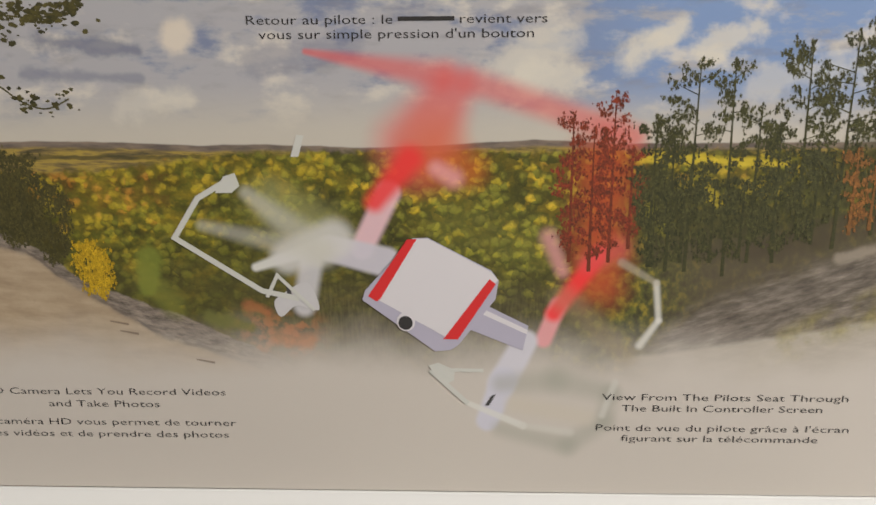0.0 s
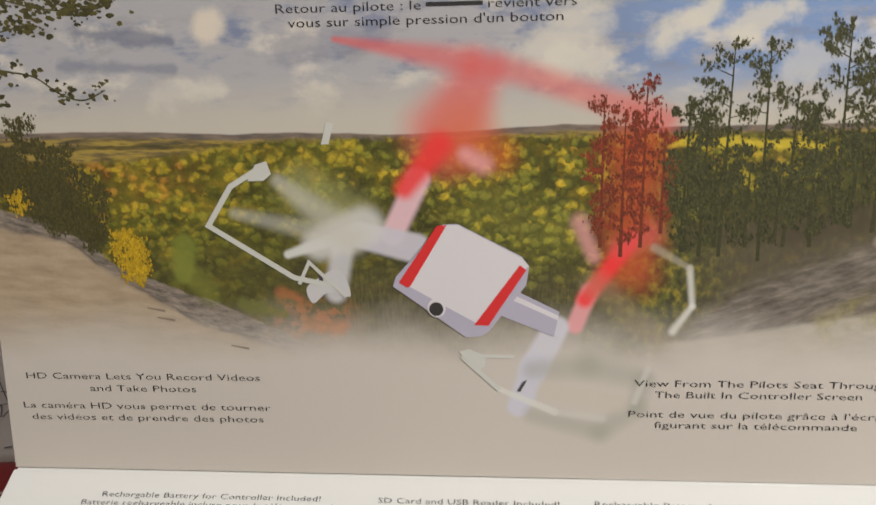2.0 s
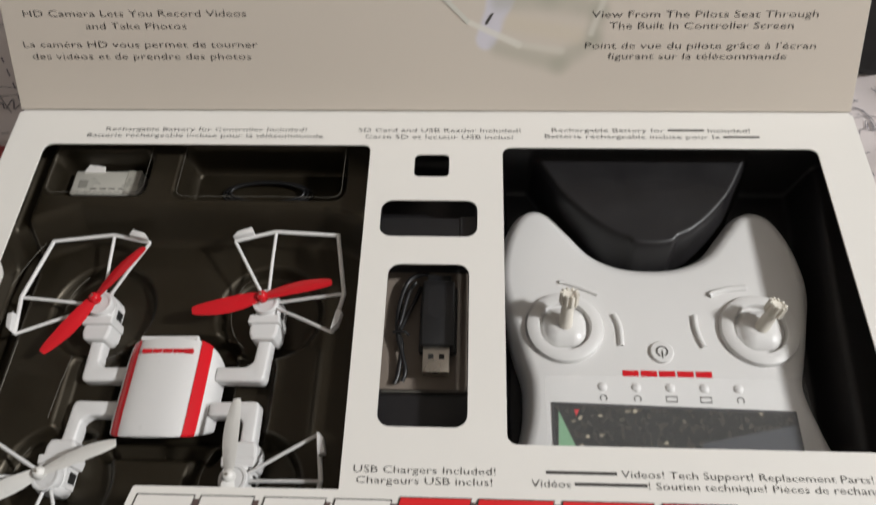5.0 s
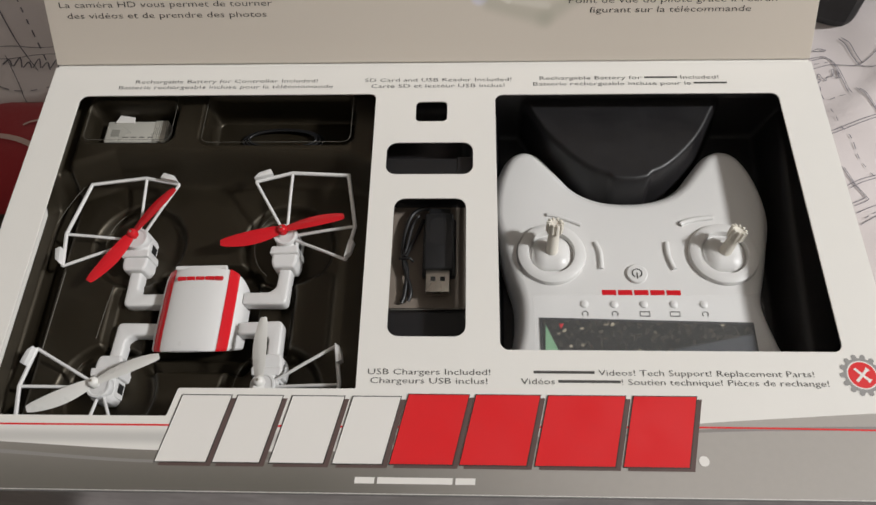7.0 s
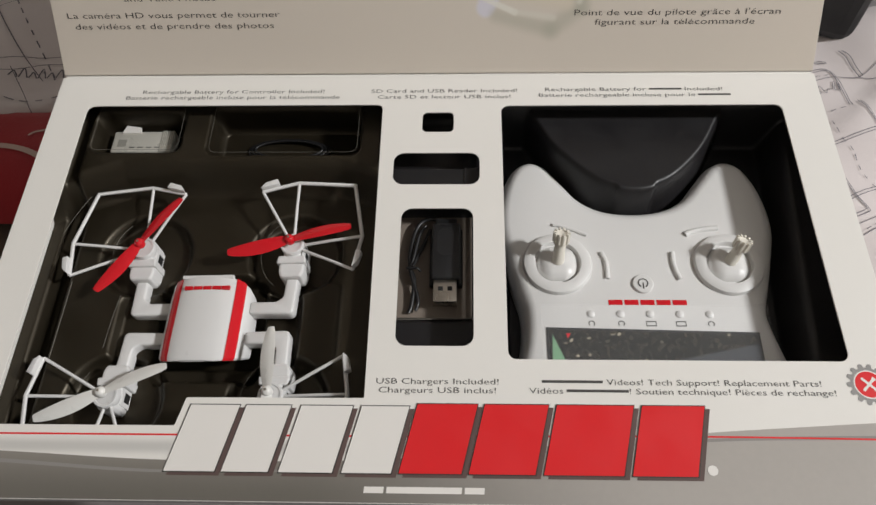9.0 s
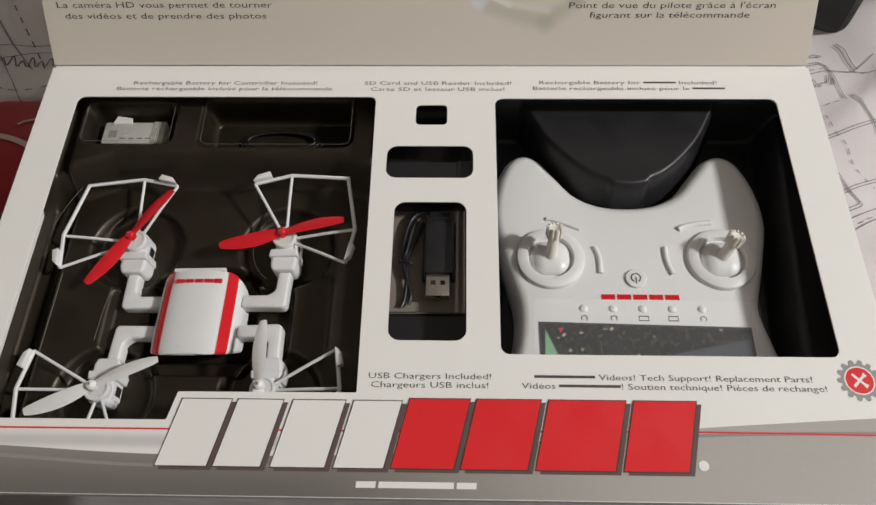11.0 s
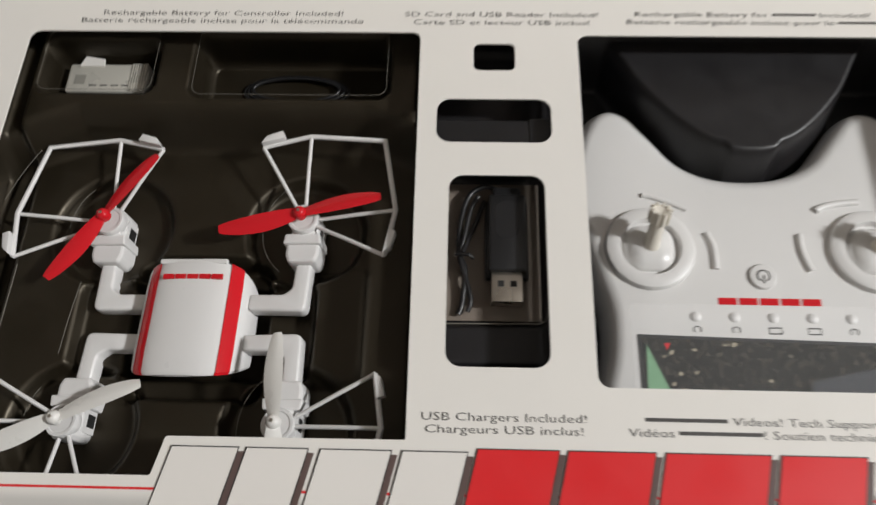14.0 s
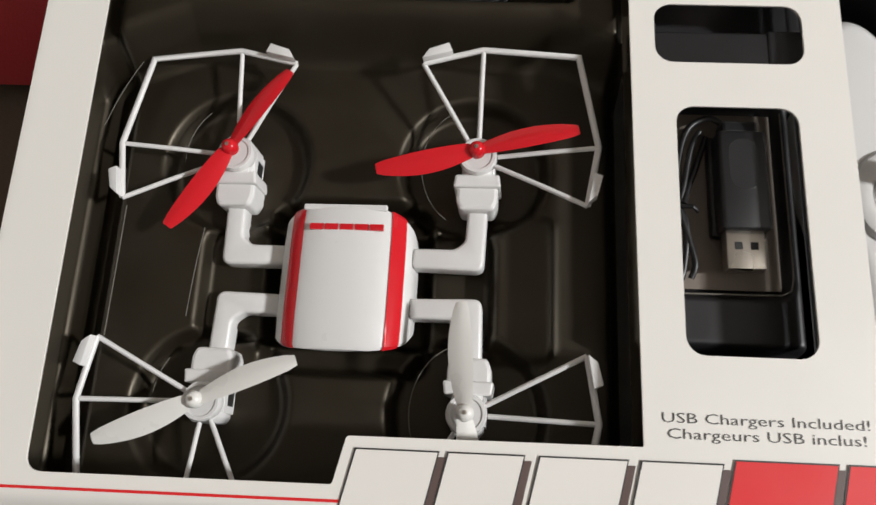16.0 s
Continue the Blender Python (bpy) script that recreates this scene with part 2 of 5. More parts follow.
# the printed landscape inside the lid: sky, hills, autumn wood, bare rock and mist
def landscape():
    g = Nodes("printed_landscape")
    x, y, _ = g.xyz()
    u, v = g.math("MULTIPLY", x, 1000.0), g.math("MULTIPLY", y, 1000.0)
    k = 1.25
    rough_edge = g.math("SUBTRACT", g.noise(160, 5), 0.5)
    # sky
    sv = g.vec(x, g.math("MULTIPLY", y, 2.4))
    cl = g.noise(22, 7, sv, 0.6)
    right = g.ease(u, 20.0, 110.0)
    hi_sky = g.ease(v, 175.0, 225.0)
    blue = g.math("ADD", g.math("MULTIPLY", right, 0.16), g.math("MULTIPLY", hi_sky, 0.06))
    clear = g.ease(g.math("SUBTRACT", cl, blue), 0.33, 0.46, 1.0, 0.0)
    sky = g.mix(clear, srgb(164, 161, 162, k), g.mix(right, srgb(118, 126, 148, k), srgb(120, 142, 178, k)))
    puff = g.ease(g.noise(34, 6, g.vec(g.math("ADD", x, 3.1), g.math("MULTIPLY", y, 1.7))), 0.53, 0.68)
    sky = g.mix(g.math("MULTIPLY", puff, 0.8), sky, srgb(206, 197, 182, k))
    grey = g.ease(g.noise(40, 6, g.vec(g.math("ADD", x, 7.7), g.math("MULTIPLY", y, 3.2))), 0.52, 0.72)
    sky = g.mix(g.math("MULTIPLY", grey, 0.45), sky, srgb(132, 128, 130, k))
    sky = g.mix(g.ease(v, 190.0, 164.0), sky, srgb(184, 176, 162, k))
    # far hills: a hazy ridge, tilled patches and a dark tree line before the valley
    ridge = g.math("ADD", g.profile(u, [(-200.0, 163.6), (-138.0, 163.6), (-89.0, 161.8), (-66.0, 162.2), (-20.0, 160.6), (10.0, 161.6), (49.0, 163.8), (80.0, 162.0), (200.0, 162.6)]), g.math("MULTIPLY", g.math("SUBTRACT", g.noise(60, 3, g.vec(x, 0.0)), 0.5), 1.6))
    streak = g.noise(60, 5, g.vec(x, g.math("MULTIPLY", y, 7.0)))
    hills = g.ramp(streak, [(0.36, srgb(78, 70, 50, k)), (0.48, srgb(122, 104, 62, k)), (0.58, srgb(160, 136, 62, k)), (0.68, srgb(108, 92, 60, k))])
    hills = g.mix(g.ease(g.math("SUBTRACT", ridge, v), 3.4, 1.6), hills, g.ramp(g.noise(90, 4, g.vec(x, g.math("MULTIPLY", y, 5.0))), [(0.35, srgb(92, 82, 76, k)), (0.65, srgb(128, 112, 96, k))]))
    col = g.mix(g.ease(g.math("SUBTRACT", ridge, v), -0.5, 0.4), sky, hills)
    line_v = g.math("ADD", v, g.math("MULTIPLY", g.math("SUBTRACT", g.noise(90, 4, g.vec(x, 0.3)), 0.5), 4.0))
    col = g.mix(g.math("MULTIPLY", g.ease(g.math("ABSOLUTE", g.math("SUBTRACT", line_v, 157.0)), 1.3, 0.4), g.ease(u, 70.0, 20.0, 0.0, 0.7)), col, srgb(66, 62, 36, k))
    # wood: crowns of two sizes
    wv = g.vec(g.math("ADD", x, g.math("MULTIPLY", rough_edge, 0.006)), g.math("ADD", g.math("MULTIPLY", y, 1.0), g.math("MULTIPLY", g.math("SUBTRACT", g.noise(230, 4), 0.5), 0.005)))
    d2, c2 = g.cells(380, wv)
    d1, c1 = g.cells(230, wv)
    r1, r2, _ = g.xyz(c1)
    q1, _, _ = g.xyz(c2)
    left_gold = g.math("MULTIPLY", g.ease(u, -70.0, -120.0), g.ease(v, 112.0, 140.0))
    mid_dark = g.math("MULTIPLY", g.ease(g.math("ABSOLUTE", g.math("ADD", u, 40.0)), 46.0, 16.0), g.ease(v, 150.0, 128.0))
    yellow = g.math("ADD", g.ease(v, 108.0, 152.0, -0.14, 0.20), g.math("MULTIPLY", g.math("SUBTRACT", g.noise(28, 3), 0.5), 0.9))
    yellow = g.math("ADD", yellow, g.math("SUBTRACT", g.math("MULTIPLY", left_gold, 0.36), g.math("MULTIPLY", mid_dark, 0.32)))
    pick = g.math("ADD", g.math("ADD", g.math("MULTIPLY", r1, 0.55), g.math("MULTIPLY", q1, 0.22)), yellow)
    wood = g.ramp(pick, [(0.05, srgb(44, 44, 18, k)), (0.28, srgb(84, 88, 24, k)), (0.5, srgb(130, 128, 34, k)), (0.68, srgb(184, 156, 30, k)), (0.90, srgb(210, 172, 40, k)), (1.0, srgb(196, 124, 44, k))])
    _, wy, _ = g.xyz(wv)
    _, py1, _ = g.xyz(g.spot)
    top_lit = g.ease(g.math("SUBTRACT", wy, py1), -0.0022, 0.0022)
    wood = g.mix(g.math("MULTIPLY", top_lit, 0.26), wood, srgb(190, 178, 84, k))
    shade = g.math("ADD", g.ease(g.math("ADD", d1, g.math("MULTIPLY", d2, 0.5)), 0.45, 0.98), g.ease(top_lit, 0.45, 0.0, 0.0, 0.45))
    shade = g.math("MINIMUM", shade, 1.0)
    wood = g.mix(g.math("MULTIPLY", shade, 0.82), wood, srgb(44, 42, 18, k))
    wood = g.mix(g.ease(g.noise(620, 5, None, 0.7), 0.46, 0.70, 0.0, 0.42), wood, srgb(48, 46, 20, k))
    wood = g.mix(g.ease(g.noise(420, 5, g.vec(g.math("ADD", x, 1.7), y), 0.7), 0.54, 0.74, 0.0, 0.16), wood, srgb(206, 184, 66, k))
    soft_mass = g.ramp(g.noise(75, 5, g.vec(g.math("ADD", x, 5.3), g.math("MULTIPLY", y, 1.3)), 0.65), [(0.36, srgb(52, 50, 22, k)), (0.50, srgb(104, 102, 34, k)), (0.62, srgb(166, 144, 42, k)), (0.74, srgb(190, 158, 52, k))])
    wood = g.mix(g.ease(u, -10.0, -50.0, 0.10, 0.36), wood, soft_mass)
    low_dark = g.math("MULTIPLY", g.ease(v, 122.0, 100.0), g.ease(u, -50.0, -80.0))
    wood = g.mix(g.math("MULTIPLY", low_dark, 0.55), wood, srgb(66, 62, 34, k))
    gloom = g.math("MULTIPLY", g.ease(v, 112.0, 88.0), g.ease(g.math("ABSOLUTE", u), 95.0, 40.0))
    trunks = g.noise(300, 4, g.vec(g.math("MULTIPLY", x, 3.0), g.math("MULTIPLY", y, 0.5)))
    wood = g.mix(g.math("MULTIPLY", gloom, 0.72), wood, g.ramp(trunks, [(0.35, srgb(66, 60, 42, k)), (0.65, srgb(98, 90, 62, k))]))
    rust = g.math("MULTIPLY", g.ease(g.math("ABSOLUTE", g.math("ADD", u, 62.0)), 26.0, 8.0), g.ease(g.math("ABSOLUTE", g.math("SUBTRACT", v, 78.0)), 14.0, 5.0))
    wood = g.mix(g.math("MULTIPLY", rust, g.ease(g.noise(190, 5), 0.42, 0.6, 0.0, 0.6)), wood, srgb(184, 112, 62, k))
    edge = g.math("ADD", v, g.math("MULTIPLY", g.math("SUBTRACT", g.noise(300, 4), 0.5), 8.0))
    slope = g.math("ADD", edge, g.math("MULTIPLY", g.ease(u, -150.0, -60.0, 1.0, 0.0), 8.0))
    col = g.mix(g.ease(slope, 161.0, 157.0), col, wood)
    # darker wood under the pines
    under = g.math("MULTIPLY", g.ease(u, 62.0, 100.0), g.ease(v, 158.0, 138.0))
    firs = g.ramp(g.noise(210, 5, g.vec(g.math("MULTIPLY", x, 1.4), y)), [(0.36, srgb(42, 42, 24, k)), (0.52, srgb(86, 86, 36, k)), (0.66, srgb(150, 132, 42, k))])
    col = g.mix(g.math("MULTIPLY", under, 0.85), col, firs)
    dusk = g.math("MULTIPLY", g.ease(u, 84.0, 130.0), g.ease(v, 138.0, 116.0))
    col = g.mix(g.math("MULTIPLY", dusk, 0.85), col, srgb(84, 74, 58, k))
    # bare rock, left and right
    grain = g.noise(70, 6, g.vec(g.math("ADD", g.math("MULTIPLY", x, 0.8), g.math("MULTIPLY", y, 0.9)), g.math("MULTIPLY", y, 3.0)))
    top_edge = g.profile(u, [(-206.0, 134.0), (-194.0, 129.5), (-172.0, 123.0), (-160.0, 115.0), (-147.0, 104.0), (-132.5, 97.8), (-106.0, 88.2), (-79.5, 75.9), (-66.0, 68.8), (-50.0, 60.0)])
    low_edge = g.profile(u, [(-206.0, 124.0), (-194.0, 121.2), (-170.0, 116.0), (-151.0, 101.0), (-130.0, 87.5), (-110.6, 76.5), (-80.0, 66.5), (-50.0, 56.0)])
    wobble = g.math("MULTIPLY", g.math("SUBTRACT", g.noise(90, 5), 0.5), 5.0)
    lrock = g.math("SUBTRACT", g.math("ADD", top_edge, wobble), v)
    inner = g.math("SUBTRACT", g.math("ADD", low_edge, wobble), v)
    rock = g.ramp(grain, [(0.25, srgb(142, 122, 98, k)), (0.5, srgb(162, 142, 116, k)), (0.75, srgb(176, 157, 131, k))])
    rock = g.mix(g.ease(g.noise(30, 4), 0.45, 0.68, 0.0, 0.45), rock, srgb(150, 132, 104, k))
    crack = g.noise(130, 7, g.vec(g.math("ADD", g.math("MULTIPLY", x, 1.1), g.math("MULTIPLY", y, 1.6)), g.math("MULTIPLY", y, 2.2)), 0.7)
    rim = g.ramp(crack, [(0.36, srgb(78, 70, 62, k)), (0.48, srgb(116, 105, 94, k)), (0.60, srgb(140, 127, 113, k)), (0.70, srgb(158, 143, 126, k))])
    rock = g.mix(g.ease(inner, -1.2, 2.6), rim, rock)
    dark_line = g.ease(g.math("ABSOLUTE", g.math("SUBTRACT", inner, -0.4)), 1.5, 0.2, 0.0, 0.6)
    rock = g.mix(g.math("MULTIPLY", dark_line, g.ease(g.noise(70, 3), 0.42, 0.6)), rock, srgb(84, 74, 66, k))
    rock = g.mix(g.ease(g.noise(420, 4), 0.5, 0.72, 0.0, 0.16), rock, srgb(132, 114, 94, k))
    col = g.mix(g.ease(lrock, -0.5, 0.9), col, rock)
    # right: gravel slope under the pines, a pale ledge and a mossy patch
    slope_v = g.profile(u, [(84.0, 66.0), (104.0, 81.0), (125.0, 95.0), (147.0, 103.5), (176.0, 113.4), (206.0, 124.0)])
    rrock = g.math("SUBTRACT", g.math("ADD", slope_v, g.math("MULTIPLY", g.math("SUBTRACT", g.noise(40, 4), 0.5), 12.0)), v)
    along = g.vec(g.math("ADD", x, g.math("MULTIPLY", y, 1.6)), g.math("MULTIPLY", g.math("SUBTRACT", y, g.math("MULTIPLY", x, 0.36)), 5.0))
    slab = g.ramp(g.noise(60, 7, along, 0.62), [(0.32, srgb(72, 64, 55, k)), (0.48, srgb(100, 91, 80, k)), (0.62, srgb(126, 116, 104, k)), (0.74, srgb(150, 139, 125, k))])
    col = g.mix(g.math("MULTIPLY", g.ease(rrock, -6.0, 6.0), g.ease(u, 84.0, 112.0)), col, slab)
    ledge_v = g.profile(u, [(40.0, 62.0), (71.0, 67.7), (111.0, 71.2), (134.0, 75.5), (157.0, 79.2), (206.0, 90.0)])
    ledge = g.math("SUBTRACT", g.math("ADD", ledge_v, g.math("MULTIPLY", g.math("SUBTRACT", g.noise(80, 4), 0.5), 3.0)), v)
    sand = g.ramp(grain, [(0.3, srgb(168, 158, 142, k)), (0.7, srgb(188, 178, 162, k))])
    col = g.mix(g.math("MULTIPLY", g.ease(ledge, -1.2, 1.6, 0.0, 0.7), g.ease(u, 78.0, 100.0)), col, sand)
    moss = g.math("MULTIPLY", g.ease(u, 136.0, 160.0), g.ease(g.math("ABSOLUTE", g.math("SUBTRACT", v, g.math("MULTIPLY_ADD", u, 0.5, -4.5))), 13.0, 4.0))
    col = g.mix(g.math("MULTIPLY", moss, g.ease(g.noise(60, 5), 0.36, 0.62, 0.0, 0.75)), col, g.ramp(g.noise(300, 4), [(0.35, srgb(116, 108, 60, k)), (0.65, srgb(154, 142, 88, k))]))
    # mist into the plain lower part
    plain = srgb(187, 178, 167, k)
    mist = g.math("ADD", v, g.math("MULTIPLY", g.math("SUBTRACT", g.noise(24, 4), 0.5), 26.0))
    mist = g.math("ADD", mist, g.ease(u, 60.0, 150.0, 0.0, 3.0))
    col = g.mix(g.ease(mist, 92.0, 56.0), col, plain)
    # soft swept colour of the printed propellers
    ragged_noise = g.math("SUBTRACT", g.noise(75, 6, None, 0.6), 0.5)

    def smear(x0, y0, x1, y1, w0, w1, colour, strength, soft=0.55, ragged=0.0):
        nonlocal col
        dx, dy = x1 - x0, y1 - y0
        n2 = dx * dx + dy * dy
        px, py = g.math("SUBTRACT", u, float(x0)), g.math("SUBTRACT", v, float(y0))
        along = g.math("ADD", g.math("MULTIPLY", px, dx / n2), g.math("MULTIPLY", py, dy / n2))
        t = g.math("MINIMUM", g.math("MAXIMUM", along, 0.0), 1.0)
        ex = g.math("SUBTRACT", px, g.math("MULTIPLY", t, float(dx)))
        ey = g.math("SUBTRACT", py, g.math("MULTIPLY", t, float(dy)))
        d = g.math("SQRT", g.math("ADD", g.math("MULTIPLY", ex, ex), g.math("MULTIPLY", ey, ey)))
        d = g.math("DIVIDE", d, g.math("MULTIPLY_ADD", t, float(w1 - w0), float(w0)))
        if ragged:
            d = g.math("ADD", d, g.math("MULTIPLY", ragged_noise, ragged))
        col = g.mix(g.ease(d, 1.0, 1.0 - soft, 0.0, strength), col, colour)

    red, pink, pale = srgb(206, 88, 84, k), srgb(216, 150, 148, k), srgb(188, 184, 170, k)
    olive, moss_dark = srgb(54, 50, 26, k), srgb(62, 60, 32, k)
    smear(-200, 150, -172, 130, 14, 12, olive, 0.85, 0.6, 0.9)
    smear(-172, 138, -157, 120, 13, 9, olive, 0.8, 0.6, 0.9)
    smear(172, 146, 200, 158, 19, 24, moss_dark, 0.72, 0.8)
    smear(96, 132, 165, 130, 15, 16, moss_dark, 0.72, 0.8, 1.0)
    smear(100, 118, 150, 116, 10, 8, srgb(72, 64, 46, k), 0.55, 0.9, 1.0)
    smear(96, 150, 104, 128, 8, 10, moss_dark, 0.6, 0.8, 1.0)
    smear(140, 118, 205, 134, 7, 10, srgb(72, 62, 46, k), 0.7, 0.7, 0.8)
    smear(176, 114, 206, 122, 3.5, 4, srgb(150, 138, 122, k), 0.7, 0.8, 1.2)
    smear(92, 156.5, 150, 153.5, 3.2, 2.6, srgb(196, 172, 50, k), 0.85, 0.7, 1.6)
    smear(118, 143, 124, 138, 5, 4, srgb(186, 164, 46, k), 0.6, 0.8, 2.0)
    smear(134, 145, 142, 142, 4, 3, srgb(190, 166, 52, k), 0.6, 0.8, 2.0)
    smear(96, 134, 104, 126, 6, 5, srgb(150, 142, 46, k), 0.5, 0.8, 2.0)
    for cx, cy in ((-133, 84), (-129, 79.5), (-96, 66)):
        smear(cx - 3.5, cy + 0.6, cx + 4, cy - 0.8, 0.5, 0.8, srgb(96, 80, 66, k), 0.7, 0.7)
    smear(-116, 113, -118, 100, 8, 6, srgb(116, 124, 48, k), 0.75, 0.6, 1.4)
    smear(-92, 87, -74, 82, 5, 4, srgb(112, 112, 56, k), 0.7, 0.7, 1.4)
    smear(-74, 92, -66, 89, 4.5, 3.5, srgb(182, 108, 68, k), 0.5, 0.8, 2.0)
    smear(-62, 77, -48, 76, 6, 5, srgb(184, 128, 90, k), 0.45, 0.9, 2.0)
    smear(24, 107, 26, 104, 2.4, 2.0, srgb(206, 120, 56, k), 0.8, 0.7, 1.4)
    cream = srgb(206, 198, 182, k)
    smear(34, 192, 56, 202, 13, 15, cream, 0.65, 0.8, 1.8)
    smear(44, 186, 62, 190, 10, 9, cream, 0.7, 0.7, 2.0)
    smear(84, 196, 104, 208, 8, 6, cream, 0.85, 0.85, 2.0)
    smear(114, 199, 132, 206, 8, 7, cream, 0.75, 0.7, 2.4)
    smear(-118, 178, -96, 182, 9, 7, cream, 0.45, 0.8, 2.4)
    smear(136, 186, 176, 192, 9, 9, cream, 0.5, 0.8, 2.4)
    smear(-96, 204, -95, 206, 9, 9, srgb(214, 200, 180, k), 0.8, 0.7, 1.2)
    smear(-150, 204, -112, 200, 6, 4, srgb(104, 108, 126, k), 0.75, 0.8, 2.2)
    smear(-160, 191, -112, 189, 4, 3, srgb(118, 120, 134, k), 0.6, 0.8, 2.2)
    smear(-66, 195, -26, 202, 9, 7, srgb(128, 128, 140, k), 0.55, 0.8, 2.4)
    smear(16, 128, 50, 118, 24, 20, srgb(168, 166, 74, k), 0.12, 0.95, 1.0)
    smear(-62, 138, -40, 128, 17, 15, srgb(172, 170, 112, k), 0.38, 0.95, 0.8)
    smear(-118, 104, -108, 92, 9, 9, srgb(122, 124, 52, k), 0.5, 0.8, 1.0)
    smear(76, 104, 77, 158, 20, 20, srgb(186, 74, 40, k), 0.74, 0.95, 0.5)
    smear(-44, 199, 10, 189, 2.0, 10, red, 0.68, 0.9)
    smear(22, 187, 88, 165, 9, 8.5, red, 0.62, 0.9)
    smear(14, 184, 0, 161, 15, 25, red, 0.74, 0.8)
    smear(8, 158, 20, 152, 26, 14, srgb(206, 96, 40, k), 0.5, 0.9)
    smear(-24, 118, -12, 142, 6.5, 6.5, srgb(216, 178, 182, k), 0.9, 0.5)
    smear(-18, 138, -3, 156, 7.0, 9.5, srgb(222, 54, 52, k), 0.92, 0.85)
    smear(54, 77, 60, 93, 5.0, 5.0, srgb(216, 150, 150, k), 0.9, 0.55)
    smear(58, 89, 76, 115, 5.6, 6.2, srgb(226, 52, 52, k), 0.95, 0.8)
    smear(72, 112, 84, 118, 8, 9, red, 0.5, 0.9)
    smear(-38, 118, -14, 112, 7, 8, srgb(190, 184, 190, k), 0.92, 0.35)
    smear(-70, 109.5, -42, 119, 2.8, 5.4, srgb(204, 202, 194, k), 0.9, 0.7)
    smear(-46, 112, -50, 92, 7, 6.5, srgb(192, 188, 188, k), 0.85, 0.6)
    smear(46, 76, 36, 56, 7, 8, srgb(196, 192, 198, k), 0.9, 0.45)
    smear(37, 58, 30, 38, 7.5, 6.5, srgb(190, 187, 196, k), 0.9, 0.45)
    smear(-56, 114, -36, 122, 10, 12, srgb(198, 194, 188, k), 0.8, 0.6)
    smear(101, 103, 103, 86, 2.3, 2.3, srgb(206, 202, 192, k), 0.75, 0.9)
    smear(103, 86, 95.5, 74.5, 2.3, 3.0, srgb(206, 202, 192, k), 0.8, 0.9)
    smear(86, 112, 101, 103, 3, 2, srgb(170, 160, 140, k), 0.5, 0.8)
    smear(-72, 142, -42, 118, 5, 13, pale, 0.55, 0.9)
    smear(-92, 128, -42, 116, 4, 9, pale, 0.45, 0.9)
    smear(55, 123, 61, 108, 6.5, 5, pink, 0.62, 0.95)
    smear(15, 148, 8, 152, 7, 6, pink, 0.75, 0.95)
    smear(62, 96, 90, 70, 10, 8, srgb(150, 132, 106, k), 0.35, 0.9)
    shade_green = srgb(150, 148, 134, k)
    for p in ((36, 56, 60, 58, 8, 10), (60, 58, 84, 52, 10, 8), (84, 52, 82, 38, 7, 7), (82, 38, 66, 26, 8, 8), (66, 26, 36, 34, 8, 7)):
        smear(*p, shade_green, 0.5, 0.95)
    smear(42, 46, 74, 40, 7, 7, srgb(188, 178, 162, k), 0.7, 0.9)
    smear(86, 57, 81, 41, 2.6, 2.6, srgb(190, 186, 176, k), 0.7, 0.9)
    smear(21, 46.5, 46, 35.5, 1.9, 2.6, srgb(202, 199, 190, k), 0.75, 0.7)
    smear(46, 35.5, 67, 32.4, 2.6, 3.2, srgb(192, 188, 177, k), 0.6, 0.9)
    fine = g.noise(1400, 2)
    g.bump(fine, 0.2, 0.00001)
    return g.end(col, 0.36)


POSTER = landscape()


def needle_green(name, dark, light):
    g = Nodes(name)
    r = g.t.nodes.new("ShaderNodeNewGeometry").outputs["Random Per Island"]
    c = g.mix(r, dark, light)
    return g.end(g.mix(g.ease(g.noise(900, 3), 0.4, 0.65, 0.0, 0.5), c, dark), 0.38)


PINE = needle_green("printed_pine_green", srgb(42, 43, 23, 1.2), srgb(88, 86, 46, 1.2))
PINE_RED = needle_green("printed_pine_red", srgb(80, 40, 24, 1.2), srgb(156, 62, 38, 1.2))
PINE_ORANGE = needle_green("printed_orange_leaves", srgb(96, 66, 34, 1.2), srgb(158, 104, 50, 1.2))
PINE_DARK = needle_green("printed_fir_dark", srgb(52, 50, 28, 1.2), srgb(92, 84, 42, 1.2))
BIRCH = needle_green("printed_yellow_leaves", srgb(150, 120, 24, 1.2), srgb(206, 168, 34, 1.2))
P_WHITE = surface("print_drone_white", srgb(206, 200, 200, 1.2), 0.36, vary=0.04)
P_LILAC = surface("print_drone_lilac", srgb(170, 164, 177, 1.2), 0.36, vary=0.06)
P_RED = surface("print_drone_red", srgb(204, 44, 44, 1.2), 0.36, vary=0.06)
P_MOTOR = surface("print_motor_grey", srgb(190, 186, 184, 1.2), 0.36, vary=0.1, wide=80)
P_GREY = surface("print_guard_grey", srgb(200, 198, 188, 1.1), 0.36, vary=0.12, wide=80)


